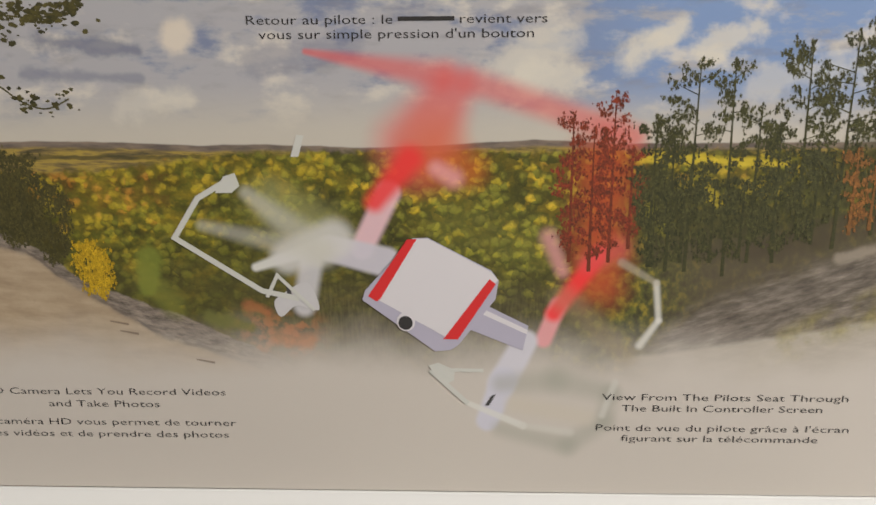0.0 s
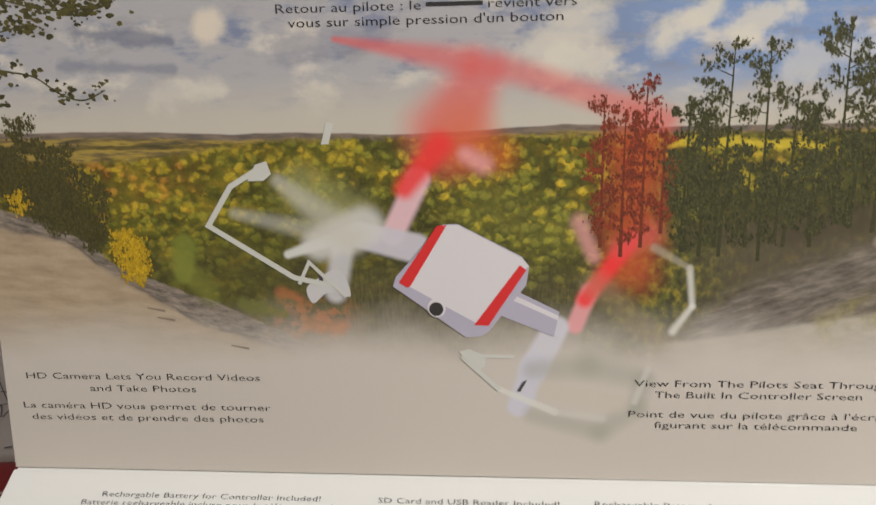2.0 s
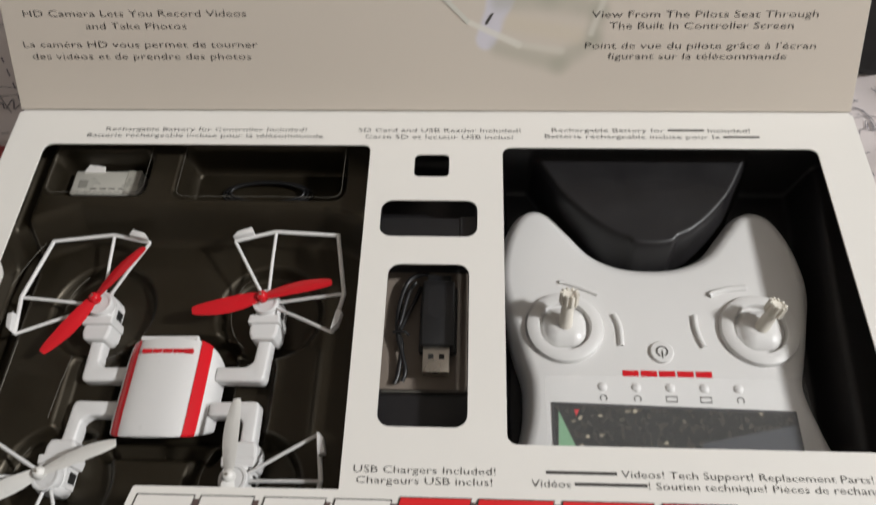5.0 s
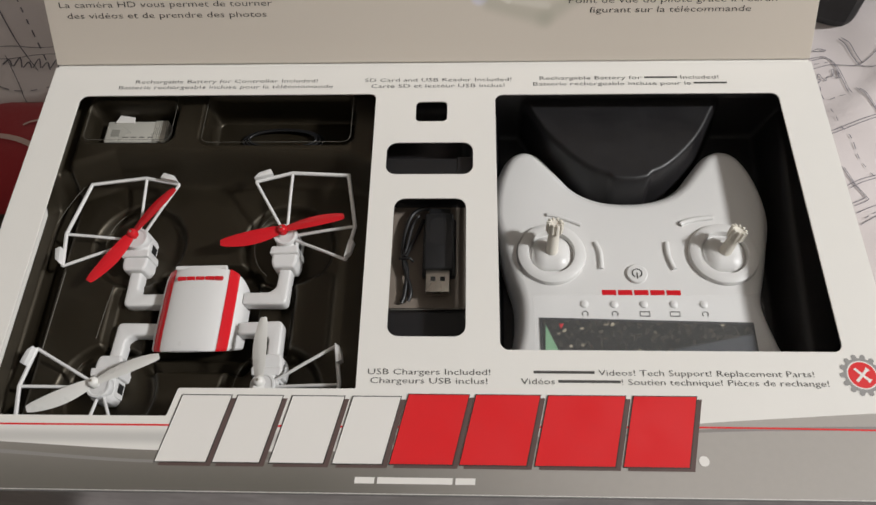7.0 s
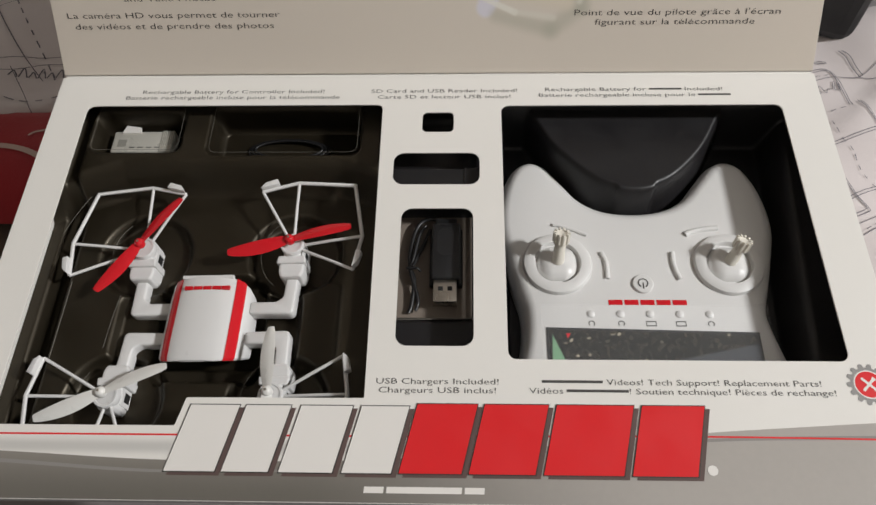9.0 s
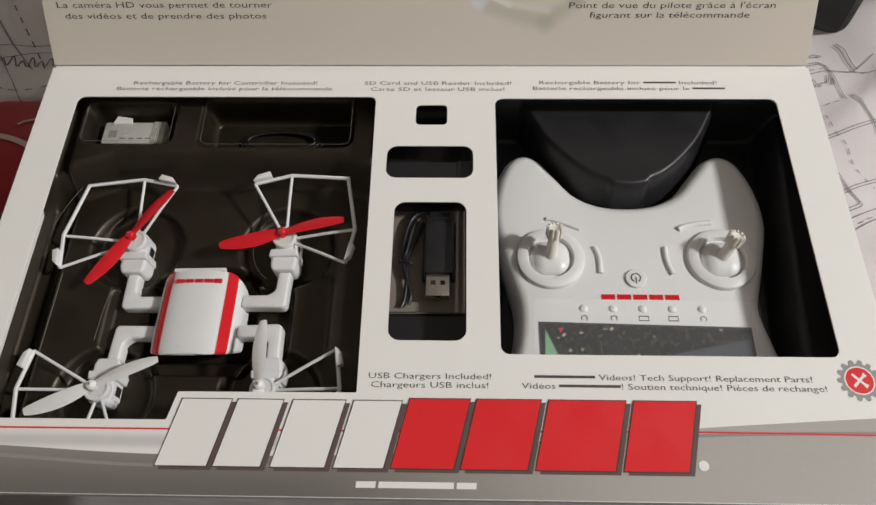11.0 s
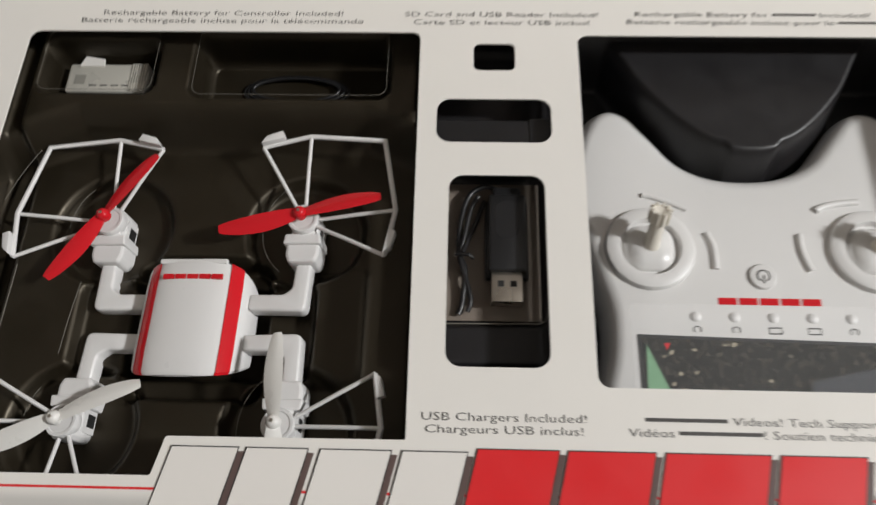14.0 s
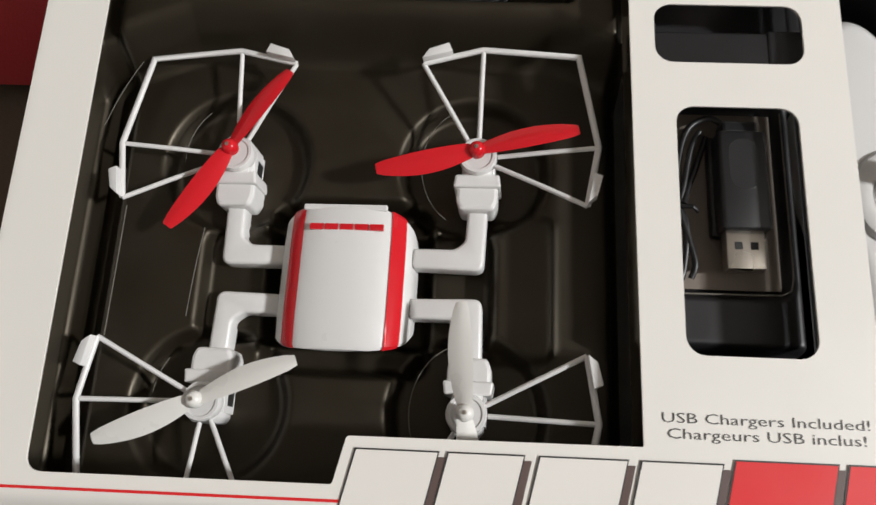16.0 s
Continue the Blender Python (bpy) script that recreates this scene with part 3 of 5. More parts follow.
# ---- the room: bed, walls and ceiling round it ----
# walls and ceiling are out of view, added pale to bounce fill light
WALL = surface("unseen_bounce_wall", (0.54, 0.515, 0.48, 1), 0.85, vary=0.05, grain=200, relief_mm=0.3, wide=2)
FLOOR = surface("brown_floor", (0.16, 0.10, 0.065, 1), 0.6, vary=0.2, grain=60, wide=4)
RX0, RX1, RY0, RY1, RZ0, RZ1 = -2.0, 2.9, -2.0, 2.4, -0.52, 2.25
for name, a in (("floor", (RX0, RY0, RZ0 - 0.1, RX1, RY1, RZ0)), ("ceiling", (RX0, RY0, RZ1, RX1, RY1, RZ1 + 0.1)),
                ("wall_west", (RX0 - 0.1, RY0 - 0.1, RZ0 - 0.1, RX0, RY1 + 0.1, RZ1 + 0.1)), ("wall_east", (RX1, RY0 - 0.1, RZ0 - 0.1, RX1 + 0.1, RY1 + 0.1, RZ1 + 0.1)),
                ("wall_south", (RX0, RY0 - 0.1, RZ0 - 0.1, RX1, RY0, RZ1 + 0.1)), ("wall_north", (RX0, RY1, RZ0 - 0.1, RX1, RY1 + 0.1, RZ1 + 0.1))):
    tagged(part(name, block(*a), FLOOR if name == "floor" else WALL, None), "plain brown floor" if name == "floor" else "unseen pale light-bouncing " + name.split("_")[0], name.split("_")[0], kind="structure")


def cloth(name, colour, rough=0.9, weave=1500.0, stripe=None):
    g = Nodes(name)
    f = g.noise(weave, 2)
    c = g.mix(g.math("MULTIPLY", g.noise(9, 4), 0.25), colour, tuple(x * 0.8 for x in colour[:3]) + (1,))
    c = g.mix(g.math("MULTIPLY", f, 0.12), c, tuple(x * 0.6 for x in colour[:3]) + (1,))
    g.bump(g.math("ADD", f, g.math("MULTIPLY", g.noise(60, 4), 2.0)), 0.35, 0.0006)
    g.bsdf.inputs["Sheen Weight"].default_value = 0.15
    return g.end(c, rough)


SHEET = cloth("white_cotton", (0.65, 0.59, 0.58, 1))
RED_CLOTH = cloth("red_fleece", (0.30, 0.008, 0.012, 1), weave=700)
PALE_CLOTH = cloth("pale_stripe_fleece", (0.50, 0.36, 0.31, 1), weave=700)
GREY_CLOTH = cloth("grey_white_cotton", (0.58, 0.57, 0.58, 1))
BLACK_BAG = surface("black_case", (0.004, 0.004, 0.005, 1), 0.5, vary=0.1)
MATTRESS = cloth("brown_blanket", (0.085, 0.055, 0.035, 1), weave=500)


def sheet_z(X, Y):
    """The bedspread's folds; it lies flat under the box."""
    X, Y = np.asarray(X, float), np.asarray(Y, float)
    away = np.clip((np.maximum(np.abs(X) - 0.225, np.maximum(0.08 - Y, Y - 0.40))) / 0.10, 0, 1)
    w = 0.006 * np.sin(23 * X + 9 * Y + 1.1) + 0.005 * np.sin(-17 * X + 31 * Y) + 0.004 * np.sin(47 * X - 22 * Y + 2) + 0.002 * np.sin(83 * X + 61 * Y) + 0.009 * (1 - np.abs(np.sin(9 * X + 15 * Y + 0.8 * np.sin(11 * X)))) ** 4
    corner = step01(0.380 - Y + 0.35 * (X + 0.28), 0.012) * step01(-0.20 - X, 0.02)
    fold = step01(0.593 * X + -0.805 * Y - -0.1319 + 0.003 * np.sin(40 * X), 0.014) * step01(X - 0.245, 0.01) * 0.0075
    return away * (w + fold + 0.004) * (1 - corner) - 0.05 * corner


bed = thing("bed", "bed covered with a white cotton spread printed with a road map", "bed")
part("mattress", block(-1.3, -0.9, -0.34, 1.2, 2.1, -0.022, 0.03, 3), MATTRESS, bed, "brown blanket over the mattress")
spread = part("bedspread", relief(-1.28, -0.85, 1.18, 2.08, 0.007, lambda X, Y: sheet_z(X, Y) - 0.0006), SHEET, bed, "white cotton bedspread printed with a map")
LINE = surface("map_print_line", (0.15, 0.14, 0.16, 1), 0.9, vary=0.2)


def road(pts, width=0.0005, dash=0.0, gap=0.0):
    """A printed line draped over the bedspread, whole or dashed."""
    line = smooth_loop([(x, y) for x, y in pts], 14, closed=False)
    bm, run, prev = bmesh.new(), 0.0, None
    for (ax, ay), (bx, by) in zip(line, line[1:]):
        d = Vector((bx - ax, by - ay))
        run += d.length
        if dash and (run % (dash + gap)) > dash:
            prev = None
            continue
        s = Vector((-d.y, d.x)).normalized() * width / 2
        ring = []
        for px, py in ((ax, ay), (bx, by)):
            ring += [bm.verts.new((px + k * s.x, py + k * s.y, float(sheet_z(px + k * s.x, py + k * s.y)) + 0.0003)) for k in (-1, 1)]
        bm.faces.new((ring[0], ring[1], ring[3], ring[2]))
    return part("printed_road", bm, LINE, spread)


def double(pts, off=0.0008):
    road([(x - off, y + off) for x, y in pts])
    road([(x + off, y - off) for x, y in pts])


double([(0.2650, 0.3410), (0.2840, 0.3479), (0.3004, 0.3536), (0.3085, 0.3559)])
double([(0.2928, 0.3790), (0.2969, 0.3649), (0.3004, 0.3536), (0.3019, 0.3425)])
double([(0.2680, 0.3140), (0.2719, 0.3001), (0.2762, 0.2908), (0.2756, 0.2876), (0.2660, 0.2830)])
double([(0.2670, 0.2972), (0.2794, 0.3038), (0.2964, 0.3098)])
double([(0.2683, 0.4088), (0.2793, 0.4106), (0.2839, 0.4021), (0.2855, 0.3917), (0.2871, 0.3756)])
road([(0.2669, 0.2767), (0.2774, 0.2817), (0.2908, 0.2881)])
road([(0.2670, 0.2678), (0.2752, 0.2727), (0.2886, 0.2797)])
road([(0.2669, 0.3991), (0.2802, 0.4030), (0.2891, 0.4018), (0.2979, 0.4004), (0.3056, 0.4048), (0.3131, 0.4114)])
road([(0.2979, 0.4004), (0.3064, 0.3978), (0.3196, 0.3982)])
road([(0.2908, 0.4263), (0.2940, 0.4200), (0.2961, 0.4092), (0.2992, 0.4004)])
road([(0.2928, 0.4263), (0.2967, 0.4200), (0.2987, 0.4092), (0.3012, 0.4018)])
road([(0.2678, 0.3852), (0.2704, 0.3882), (0.2684, 0.3899), (0.2704, 0.3943), (0.2721, 0.3900), (0.2738, 0.3874), (0.2751, 0.3908), (0.2790, 0.3917), (0.2803, 0.3978), (0.2816, 0.3978), (0.2803, 0.3908), (0.2844, 0.3900)])
road([(0.2722, 0.4178), (0.2766, 0.4196), (0.2810, 0.4172), (0.2722, 0.4174)])
road([(0.2839, 0.3960), (0.2838, 0.3900)])
road([(0.2832, 0.3978), (0.2832, 0.3909)])
road([(0.2711, 0.3615), (0.2737, 0.3463), (0.2787, 0.3361), (0.2808, 0.3193), (0.2897, 0.3024)], 0.0005, 0.0040, 0.0038)
road([(0.2686, 0.3823), (0.2693, 0.3706), (0.2785, 0.3728), (0.2873, 0.3748)], 0.0005, 0.0040, 0.0038)
road([(0.2699, 0.4039), (0.2740, 0.4047), (0.2795, 0.4056)], 0.0005, 0.0040, 0.0038)
road([(0.2705, 0.2726), (0.2760, 0.2758), (0.2819, 0.2786)], 0.0005, 0.0040, 0.0038)
double([(-0.352, 0.486), (-0.348, 0.476), (-0.333, 0.453), (-0.317, 0.430), (-0.30, 0.41)])
road([(-0.352, 0.474), (-0.33, 0.481), (-0.30, 0.489)])
road([(-0.35, 0.418), (-0.325, 0.428), (-0.30, 0.430), (-0.27, 0.438)])
road([(-0.35, 0.409), (-0.325, 0.417), (-0.30, 0.424), (-0.27, 0.426)])
road([(-0.325, 0.420), (-0.315, 0.404), (-0.297, 0.376)])
road([(-0.332, 0.480), (-0.32, 0.46), (-0.308, 0.440), (-0.29, 0.41)], 0.001, 0.006, 0.005)
road([(-0.33, 0.392), (-0.31, 0.388), (-0.28, 0.392)], 0.001, 0.006, 0.005)
for i in range(6):
    road([(-0.325 + 0.007 * i, 0.412), (-0.322 + 0.007 * i, 0.417 + 0.003 * (i % 2)), (-0.319 + 0.007 * i, 0.412)], 0.001)


def heap(name, x0, y0, x1, y1, z, material, label, category, parent=None, seed=0.0, sag=0.04):
    """A soft, crumpled pile of cloth."""
    def hz(X, Y):
        d = rect_in(X, Y, x0, y0, x1, y1, 0.04)
        up = np.clip(d / sag, 0, 1)
        w = 0.006 * np.sin(30 * X + 18 * Y + seed) + 0.005 * np.sin(-25 * X + 41 * Y + 2 * seed)
        return -0.012 + up ** 0.6 * (z + w)
    me = relief(x0, y0, x1, y1, 0.008, hz)
    ob = part(name, me, material, parent)
    return ob if parent else tagged(ob, label, category)


throw = thing("throw_blanket", "red fleece throw blanket with a pale stripe lying on the bed", "blanket")
heap("fleece", -0.62, 0.287, -0.222, 0.385, 0.030, RED_CLOTH, "", "", throw, 1.0)


def fleece_z(X, Y):
    up = np.clip(rect_in(X, Y, -0.62, 0.287, -0.222, 0.385, 0.04) / 0.04, 0, 1)
    return -0.012 + up ** 0.6 * (0.030 + 0.006 * np.sin(30 * X + 18 * Y + 1.0) + 0.005 * np.sin(-25 * X + 41 * Y + 2.0))


def stripe(pts, width):
    """A pale band knitted into the fleece, lying on its folds."""
    line, bm, rows = [Vector(p) for p in smooth_loop(pts, 10, closed=False)], bmesh.new(), []
    for i, p in enumerate(line):
        d = (line[min(i + 1, len(line) - 1)] - line[max(i - 1, 0)]).normalized()
        across = [p + Vector((-d.y, d.x)) * width * k for k in (-0.5, -0.25, 0.0, 0.25, 0.5)]
        rows.append([bm.verts.new((q.x, q.y, float(fleece_z(np.array(q.x), np.array(q.y))) + 0.0012)) for q in across])
    for r0, r1 in zip(rows, rows[1:]):
        for k in range(4):
            bm.faces.new((r0[k], r0[k + 1], r1[k + 1], r1[k]))
    part("pale_stripe", bm, PALE_CLOTH, throw, "pale knitted stripe", smooth=60)


stripe([(-0.3034, 0.3382), (-0.2938, 0.3369), (-0.2836, 0.3335), (-0.2727, 0.3275), (-0.2641, 0.3212), (-0.2566, 0.3132)], 0.0042)
stripe([(-0.2864, 0.3479), (-0.2828, 0.3513), (-0.2777, 0.3525), (-0.2733, 0.3533)], 0.0022)
heap("folded_cloth", 0.30, 0.445, 0.62, 0.75, 0.05, GREY_CLOTH, "crumpled grey-white cotton cloth lying on the bed", "cloth", seed=2.0)
case = thing("black_case", "black soft case standing on the bed behind the box", "case")
part("shell", moved(block(-0.05, -0.02, 0.0, 0.05, 0.05, 0.16, 0.012, 3), pose(0.262, 0.47, -0.002, 0, 0, -24)), BLACK_BAG, case)


# ---- the box ----
box = thing("display_box", "open white cardboard display box with cut-out windows and a printed lid", "box")
BX, BY = 0.2155, 0.0850
left_window = soft_corners([(-0.1962, 0.3027), (-0.0274, 0.3027), (-0.0265, 0.1310), (-0.1074, 0.1306), (-0.1105, 0.1176), (-0.1956, 0.1174)], [0.005, 0.004, 0.0006, 0.001, 0.001, 0.005])
right_window = rounded(0.0389, 0.1501, 0.1935, 0.3017, 0.0042)
square_window = rounded(-0.0048, 0.2830, 0.0125, 0.2969, 0.0026)
wide_window = rounded(-0.0195, 0.2480, 0.0266, 0.2688, 0.0055)
usb_window = rounded(-0.0139, 0.1565, 0.0230, 0.2331, 0.0055)
panel = part("front_panel", sheet_with_holes([[(-BX, BY), (BX, BY), (BX, YH), (-BX, YH)], left_window, right_window, square_window, wide_window, usb_window], H - 0.0009, H), CARD, box)
part("wall_front", block(-BX, BY - 0.0008, 0.0, BX, BY, H - 0.0002, 0.0003), surface("grey_printed_card", (0.13, 0.125, 0.12, 1), 0.35, vary=0.05), box, "grey printed front edge")
for a in ((-BX - 0.0008, BY, 0, -BX, YH, H - 0.0002), (BX, BY, 0, BX + 0.0008, YH, H - 0.0002), (-BX, YH, 0, BX, YH + 0.0008, H - 0.003)):
    part("wall", block(*a), CARD, box)
part("bottom", block(-BX, BY, 0.0002, BX, YH, 0.001), CARD, box)
part("hinge_fold", merge(tube([(-BX + 0.001, YH + 0.0006, H - 0.0006), (BX - 0.001, YH + 0.0006, H - 0.0006)], 0.0009, 10), tube([(-BX + 0.002, YH + 0.0024, H + 0.0006), (BX - 0.002, YH + 0.0024, H + 0.0006)], 0.0011, 10)), CARD, box, "white creased hinge", smooth=40)

# the lid in its own plane: x across, y up the lid, z towards the viewer
lid = part("lid", sheet_with_holes([[(-0.2150, 0.0015), (0.2150, 0.0015), (0.2085, 0.09), (0.206, 0.252), (-0.206, 0.252), (-0.2085, 0.09)]], -0.0022, 0.0), CARD_EDGE, box, "lid printed with an autumn landscape and a drone")
lid.matrix_world = Matrix.Translation((0, YH, H)) @ pose(0, 0, 0, LIDA)
part("printed_landscape", sheet_with_holes([[(-0.2147, 0.0018), (0.2147, 0.0018), (0.2082, 0.09), (0.2057, 0.2517), (-0.2057, 0.2517), (-0.2082, 0.09)]], 0.0001, 0.0003), POSTER, lid, "glossy autumn landscape print")


def wording(line, x0, x1, y, height, parent, z, material=None, slant=0.0, flip=False):
    """One printed line from x0 to x1 with its foot at y; a # run is a plain bar of that many letters."""
    pieces, cursor = [], 0.0
    import_parts = []
    word = ""
    for ch in line + "\0":
        if (ch == "#") != (word[:1] == "#") and word or ch == "\0":
            import_parts.append(word)
            word = ""
        word += ch
    for w in import_parts:
        if w[:1] == "#":
            pieces.append((cursor + 0.06, cursor + 0.62 * len(w) + 0.02, None))
            cursor += 0.62 * len(w) + 0.10
            continue
        cu = bpy.data.curves.new("f", "FONT")
        cu.body, cu.size, cu.resolution_u, cu.fill_mode, cu.offset = w.strip(), 1.0, 2, "FRONT", -0.006
        ob = new("f", cu)
        dg = bpy.context.evaluated_depsgraph_get()
        me = bpy.data.meshes.new_from_object(ob.evaluated_get(dg))
        bpy.data.objects.remove(ob)
        xs = [v.co.x for v in me.vertices]
        if w[0] == " ":
            cursor += 0.22
        me.transform(Matrix.Translation((cursor - min(xs), 0, 0)))
        pieces.append((cursor, cursor + max(xs) - min(xs), me))
        cursor += max(xs) - min(xs) + (0.22 if w[-1] == " " else 0.06)
    width = pieces[-1][1]
    sx, sy = (x1 - x0) / width, height / 0.70
    bm = bmesh.new()
    for a, b, me in pieces:
        if me:
            bm.from_mesh(me)
            bpy.data.meshes.remove(me)
        else:
            f = [bm.verts.new((px, py, 0)) for px, py in ((a, 0.20), (b, 0.20), (b, 0.52), (a, 0.52))]
            bm.faces.new(f)
    for v in bm.verts:
        v.co = Vector((x0 + sx * v.co.x + slant * v.co.y * sy, y + sy * v.co.y, z))
    return part("printed_text", bm, material or INK, parent)


# lines on the lid
Z1 = 0.00042
wording("Button the ##### will Return to You", -0.0640, 0.0487, 0.2192, 0.0036, lid, Z1)
wording("Retour au pilote : le ##### revient vers", -0.0668, 0.0517, 0.2093, 0.0036, lid, Z1)
wording("vous sur simple pression d'un bouton", -0.0622, 0.0466, 0.2038, 0.0036, lid, Z1)
wording("HD Camera Lets You Record Videos", -0.2003, -0.0880, 0.0492, 0.0032, lid, Z1)
wording("and Take Photos", -0.1700, -0.1188, 0.0431, 0.0032, lid, Z1)
wording("La caméra HD vous permet de tourner", -0.2043, -0.0843, 0.0340, 0.0032, lid, Z1)
wording("des vidéos et de prendre des photos", -0.2012, -0.0882, 0.0280, 0.0032, lid, Z1)
wording("View From The Pilots Seat Through", 0.0806, 0.1880, 0.0485, 0.0032, lid, Z1)
wording("The Built In Controller Screen", 0.0896, 0.1774, 0.0431, 0.0032, lid, Z1)
wording("Point de vue du pilote grâce à l'écran", 0.0786, 0.1901, 0.0335, 0.0032, lid, Z1)
wording("figurant sur la télécommande", 0.0901, 0.1771, 0.0283, 0.0032, lid, Z1)
# lines on the front panel
Z2 = H + 0.00015
wording("Rechargable Battery for Controller Included!", -0.1664, -0.0614, 0.3112, 0.0026, panel, Z2, INK_GREY)
wording("Batterie rechargeable incluse pour la télécommande", -0.1753, -0.0524, 0.3070, 0.0026, panel, Z2, INK_GREY)
wording("SD Card and USB Reader Included!", -0.0345, 0.0482, 0.3112, 0.0026, panel, Z2, INK_GREY)
wording("Carte SD et lecteur USB inclus!", -0.0307, 0.0443, 0.3068, 0.0026, panel, Z2, INK_GREY)
wording("Rechargable Battery for ##### Included!", 0.0640, 0.1630, 0.3118, 0.0026, panel, Z2, INK_GREY)
wording("Batterie rechargeable incluse pour le #####", 0.0603, 0.1670, 0.3076, 0.0026, panel, Z2, INK_GREY)
wording("USB Chargers Included!", -0.0214, 0.0342, 0.1378, 0.0028, panel, Z2, INK_GREY)
wording("Chargeurs USB inclus!", -0.0201, 0.0329, 0.1336, 0.0028, panel, Z2, INK_GREY)
wording("######## Videos! Tech Support! Replacement Parts!", 0.0534, 0.1780, 0.1380, 0.0028, panel, Z2, INK_GREY)
wording("Vidéos ########! Soutien technique! Pièces de rechange!", 0.0479, 0.1836, 0.1337, 0.0028, panel, Z2, INK_GREY)


def printed(name, pts, z, material, parent, label=""):
    bm = bmesh.new()
    f = bm.faces.new([bm.verts.new((x, y, z)) for x, y in pts])
    f.normal_update()
    if f.normal.z < 0:
        f.normal_flip()
    bmesh.ops.triangulate(bm, faces=bm.faces[:])
    me = bpy.data.meshes.new("p")
    bm.to_mesh(me)
    bm.free()
    return part(name, me, material, parent, label)


def mmpts(*p):
    return [(p[i] / 1000, p[i + 1] / 1000) for i in range(0, len(p), 2)]


# grey swoosh, red line, emblem and block mark on the panel
def swoosh_grey():
    g = Nodes("grey_swoosh_print")
    x, y, _ = g.xyz()
    c = g.mix(g.ease(y, 0.086, 0.121), srgb(108, 104, 97, 1.0), srgb(160, 154, 146, 1.0))
    c = g.mix(g.ease(x, -0.06, 0.12), c, srgb(176, 170, 164, 1.0))
    return g.end(g.mix(g.math("MULTIPLY", g.noise(300, 3), 0.1), c, srgb(90, 88, 84)), 0.3)


top_line = smooth_loop(mmpts(-215.3, 106.6, -179, 105.2, -118, 102.4, -60, 102.2, -8, 104.0, 60, 110.5, 123, 116.4, 170, 119.8, 215.3, 122.8), 6, closed=False)
printed("grey_swoosh", [(-0.2153, BY + 0.0002), (0.2153, BY + 0.0002)] + top_line[::-1], H + 0.00012, swoosh_grey(), panel, "grey printed swoosh")
hi = smooth_loop(mmpts(-215.3, 103.6, -179, 101.8, -118, 98.2, -60, 98.6, -8, 101.4, 60, 108.6, 123, 113.8, 170, 115.5, 215.3, 116.2), 6, closed=False)
lo = [(x, y - 0.0006 - 0.0012 * abs(x) / 0.2) for x, y in hi]
printed("pale_swoosh_edge", hi + lo[::-1], H + 0.00017, surface("pale_grey_print", (0.27, 0.255, 0.24, 1), 0.35, vary=0.05), panel)


def soft_band():
    g = Nodes("soft_grey_band_print")
    x, y, _ = g.xyz()
    f = g.math("MULTIPLY", g.ease(y, 0.1128, 0.1085), g.ease(y, 0.1035, 0.1075))
    return g.end(g.mix(g.math("MULTIPLY", f, g.ease(x, 0.10, -0.05, 0.15, 0.55)), (0.78, 0.755, 0.715, 1), (0.42, 0.41, 0.39, 1)), 0.36)


band_top = [(x, 0.1130) for x, y in top_line if x < 0.03]
printed("soft_band", band_top + [(x, y) for x, y in top_line if x < 0.03][::-1], H + 0.0001, soft_band(), panel, "soft grey printed band")
red = smooth_loop(mmpts(-215.3, 113.2, -100, 113.4, -9, 113.6, 123, 114.8, 215.3, 114.2), 8, closed=False)
printed("red_line", [(x, y + 0.0004) for x, y in red] + [(x, y - 0.0004) for x, y in red][::-1], H + 0.00022, RED_PRINT, panel)
gear = []
for i in range(14):
    for rr, da in ((0.0080, -0.36), (0.0094, -0.24), (0.0098, -0.10), (0.0098, 0.10), (0.0094, 0.24), (0.0080, 0.36)):
        a = 2 * math.pi * (i + da) / 14
        gear.append((0.1990 + rr * math.cos(a), 0.1392 + rr * math.sin(a)))
printed("gear_emblem", gear, H + 0.00015, GEAR_PRINT, panel, "silver printed gear emblem")
printed("emblem_ring", [(0.1990 + 0.0067 * math.cos(a / 24 * math.pi), 0.1392 + 0.0067 * math.sin(a / 24 * math.pi)) for a in range(48)], H + 0.00018, WHITE_PRINT, panel)
printed("emblem_disc", [(0.1990 + 0.0061 * math.cos(a / 24 * math.pi), 0.1392 + 0.0061 * math.sin(a / 24 * math.pi)) for a in range(48)], H + 0.00020, RED_PRINT, panel)
for s in (-1, 1):
    a = radians(45 * s)
    c, d = math.cos(a), math.sin(a)
    printed("emblem_tool", [(0.1990 + 0.0042 * p * c - 0.0006 * q * d, 0.1392 + 0.0042 * p * d + 0.0006 * q * c) for p, q in ((-1, -1), (0.6, -1), (1, -1.8), (1, 1.8), (0.6, 1), (-1, 1))], H + (0.00025 if s > 0 else 0.00029), WHITE_PRINT, panel)
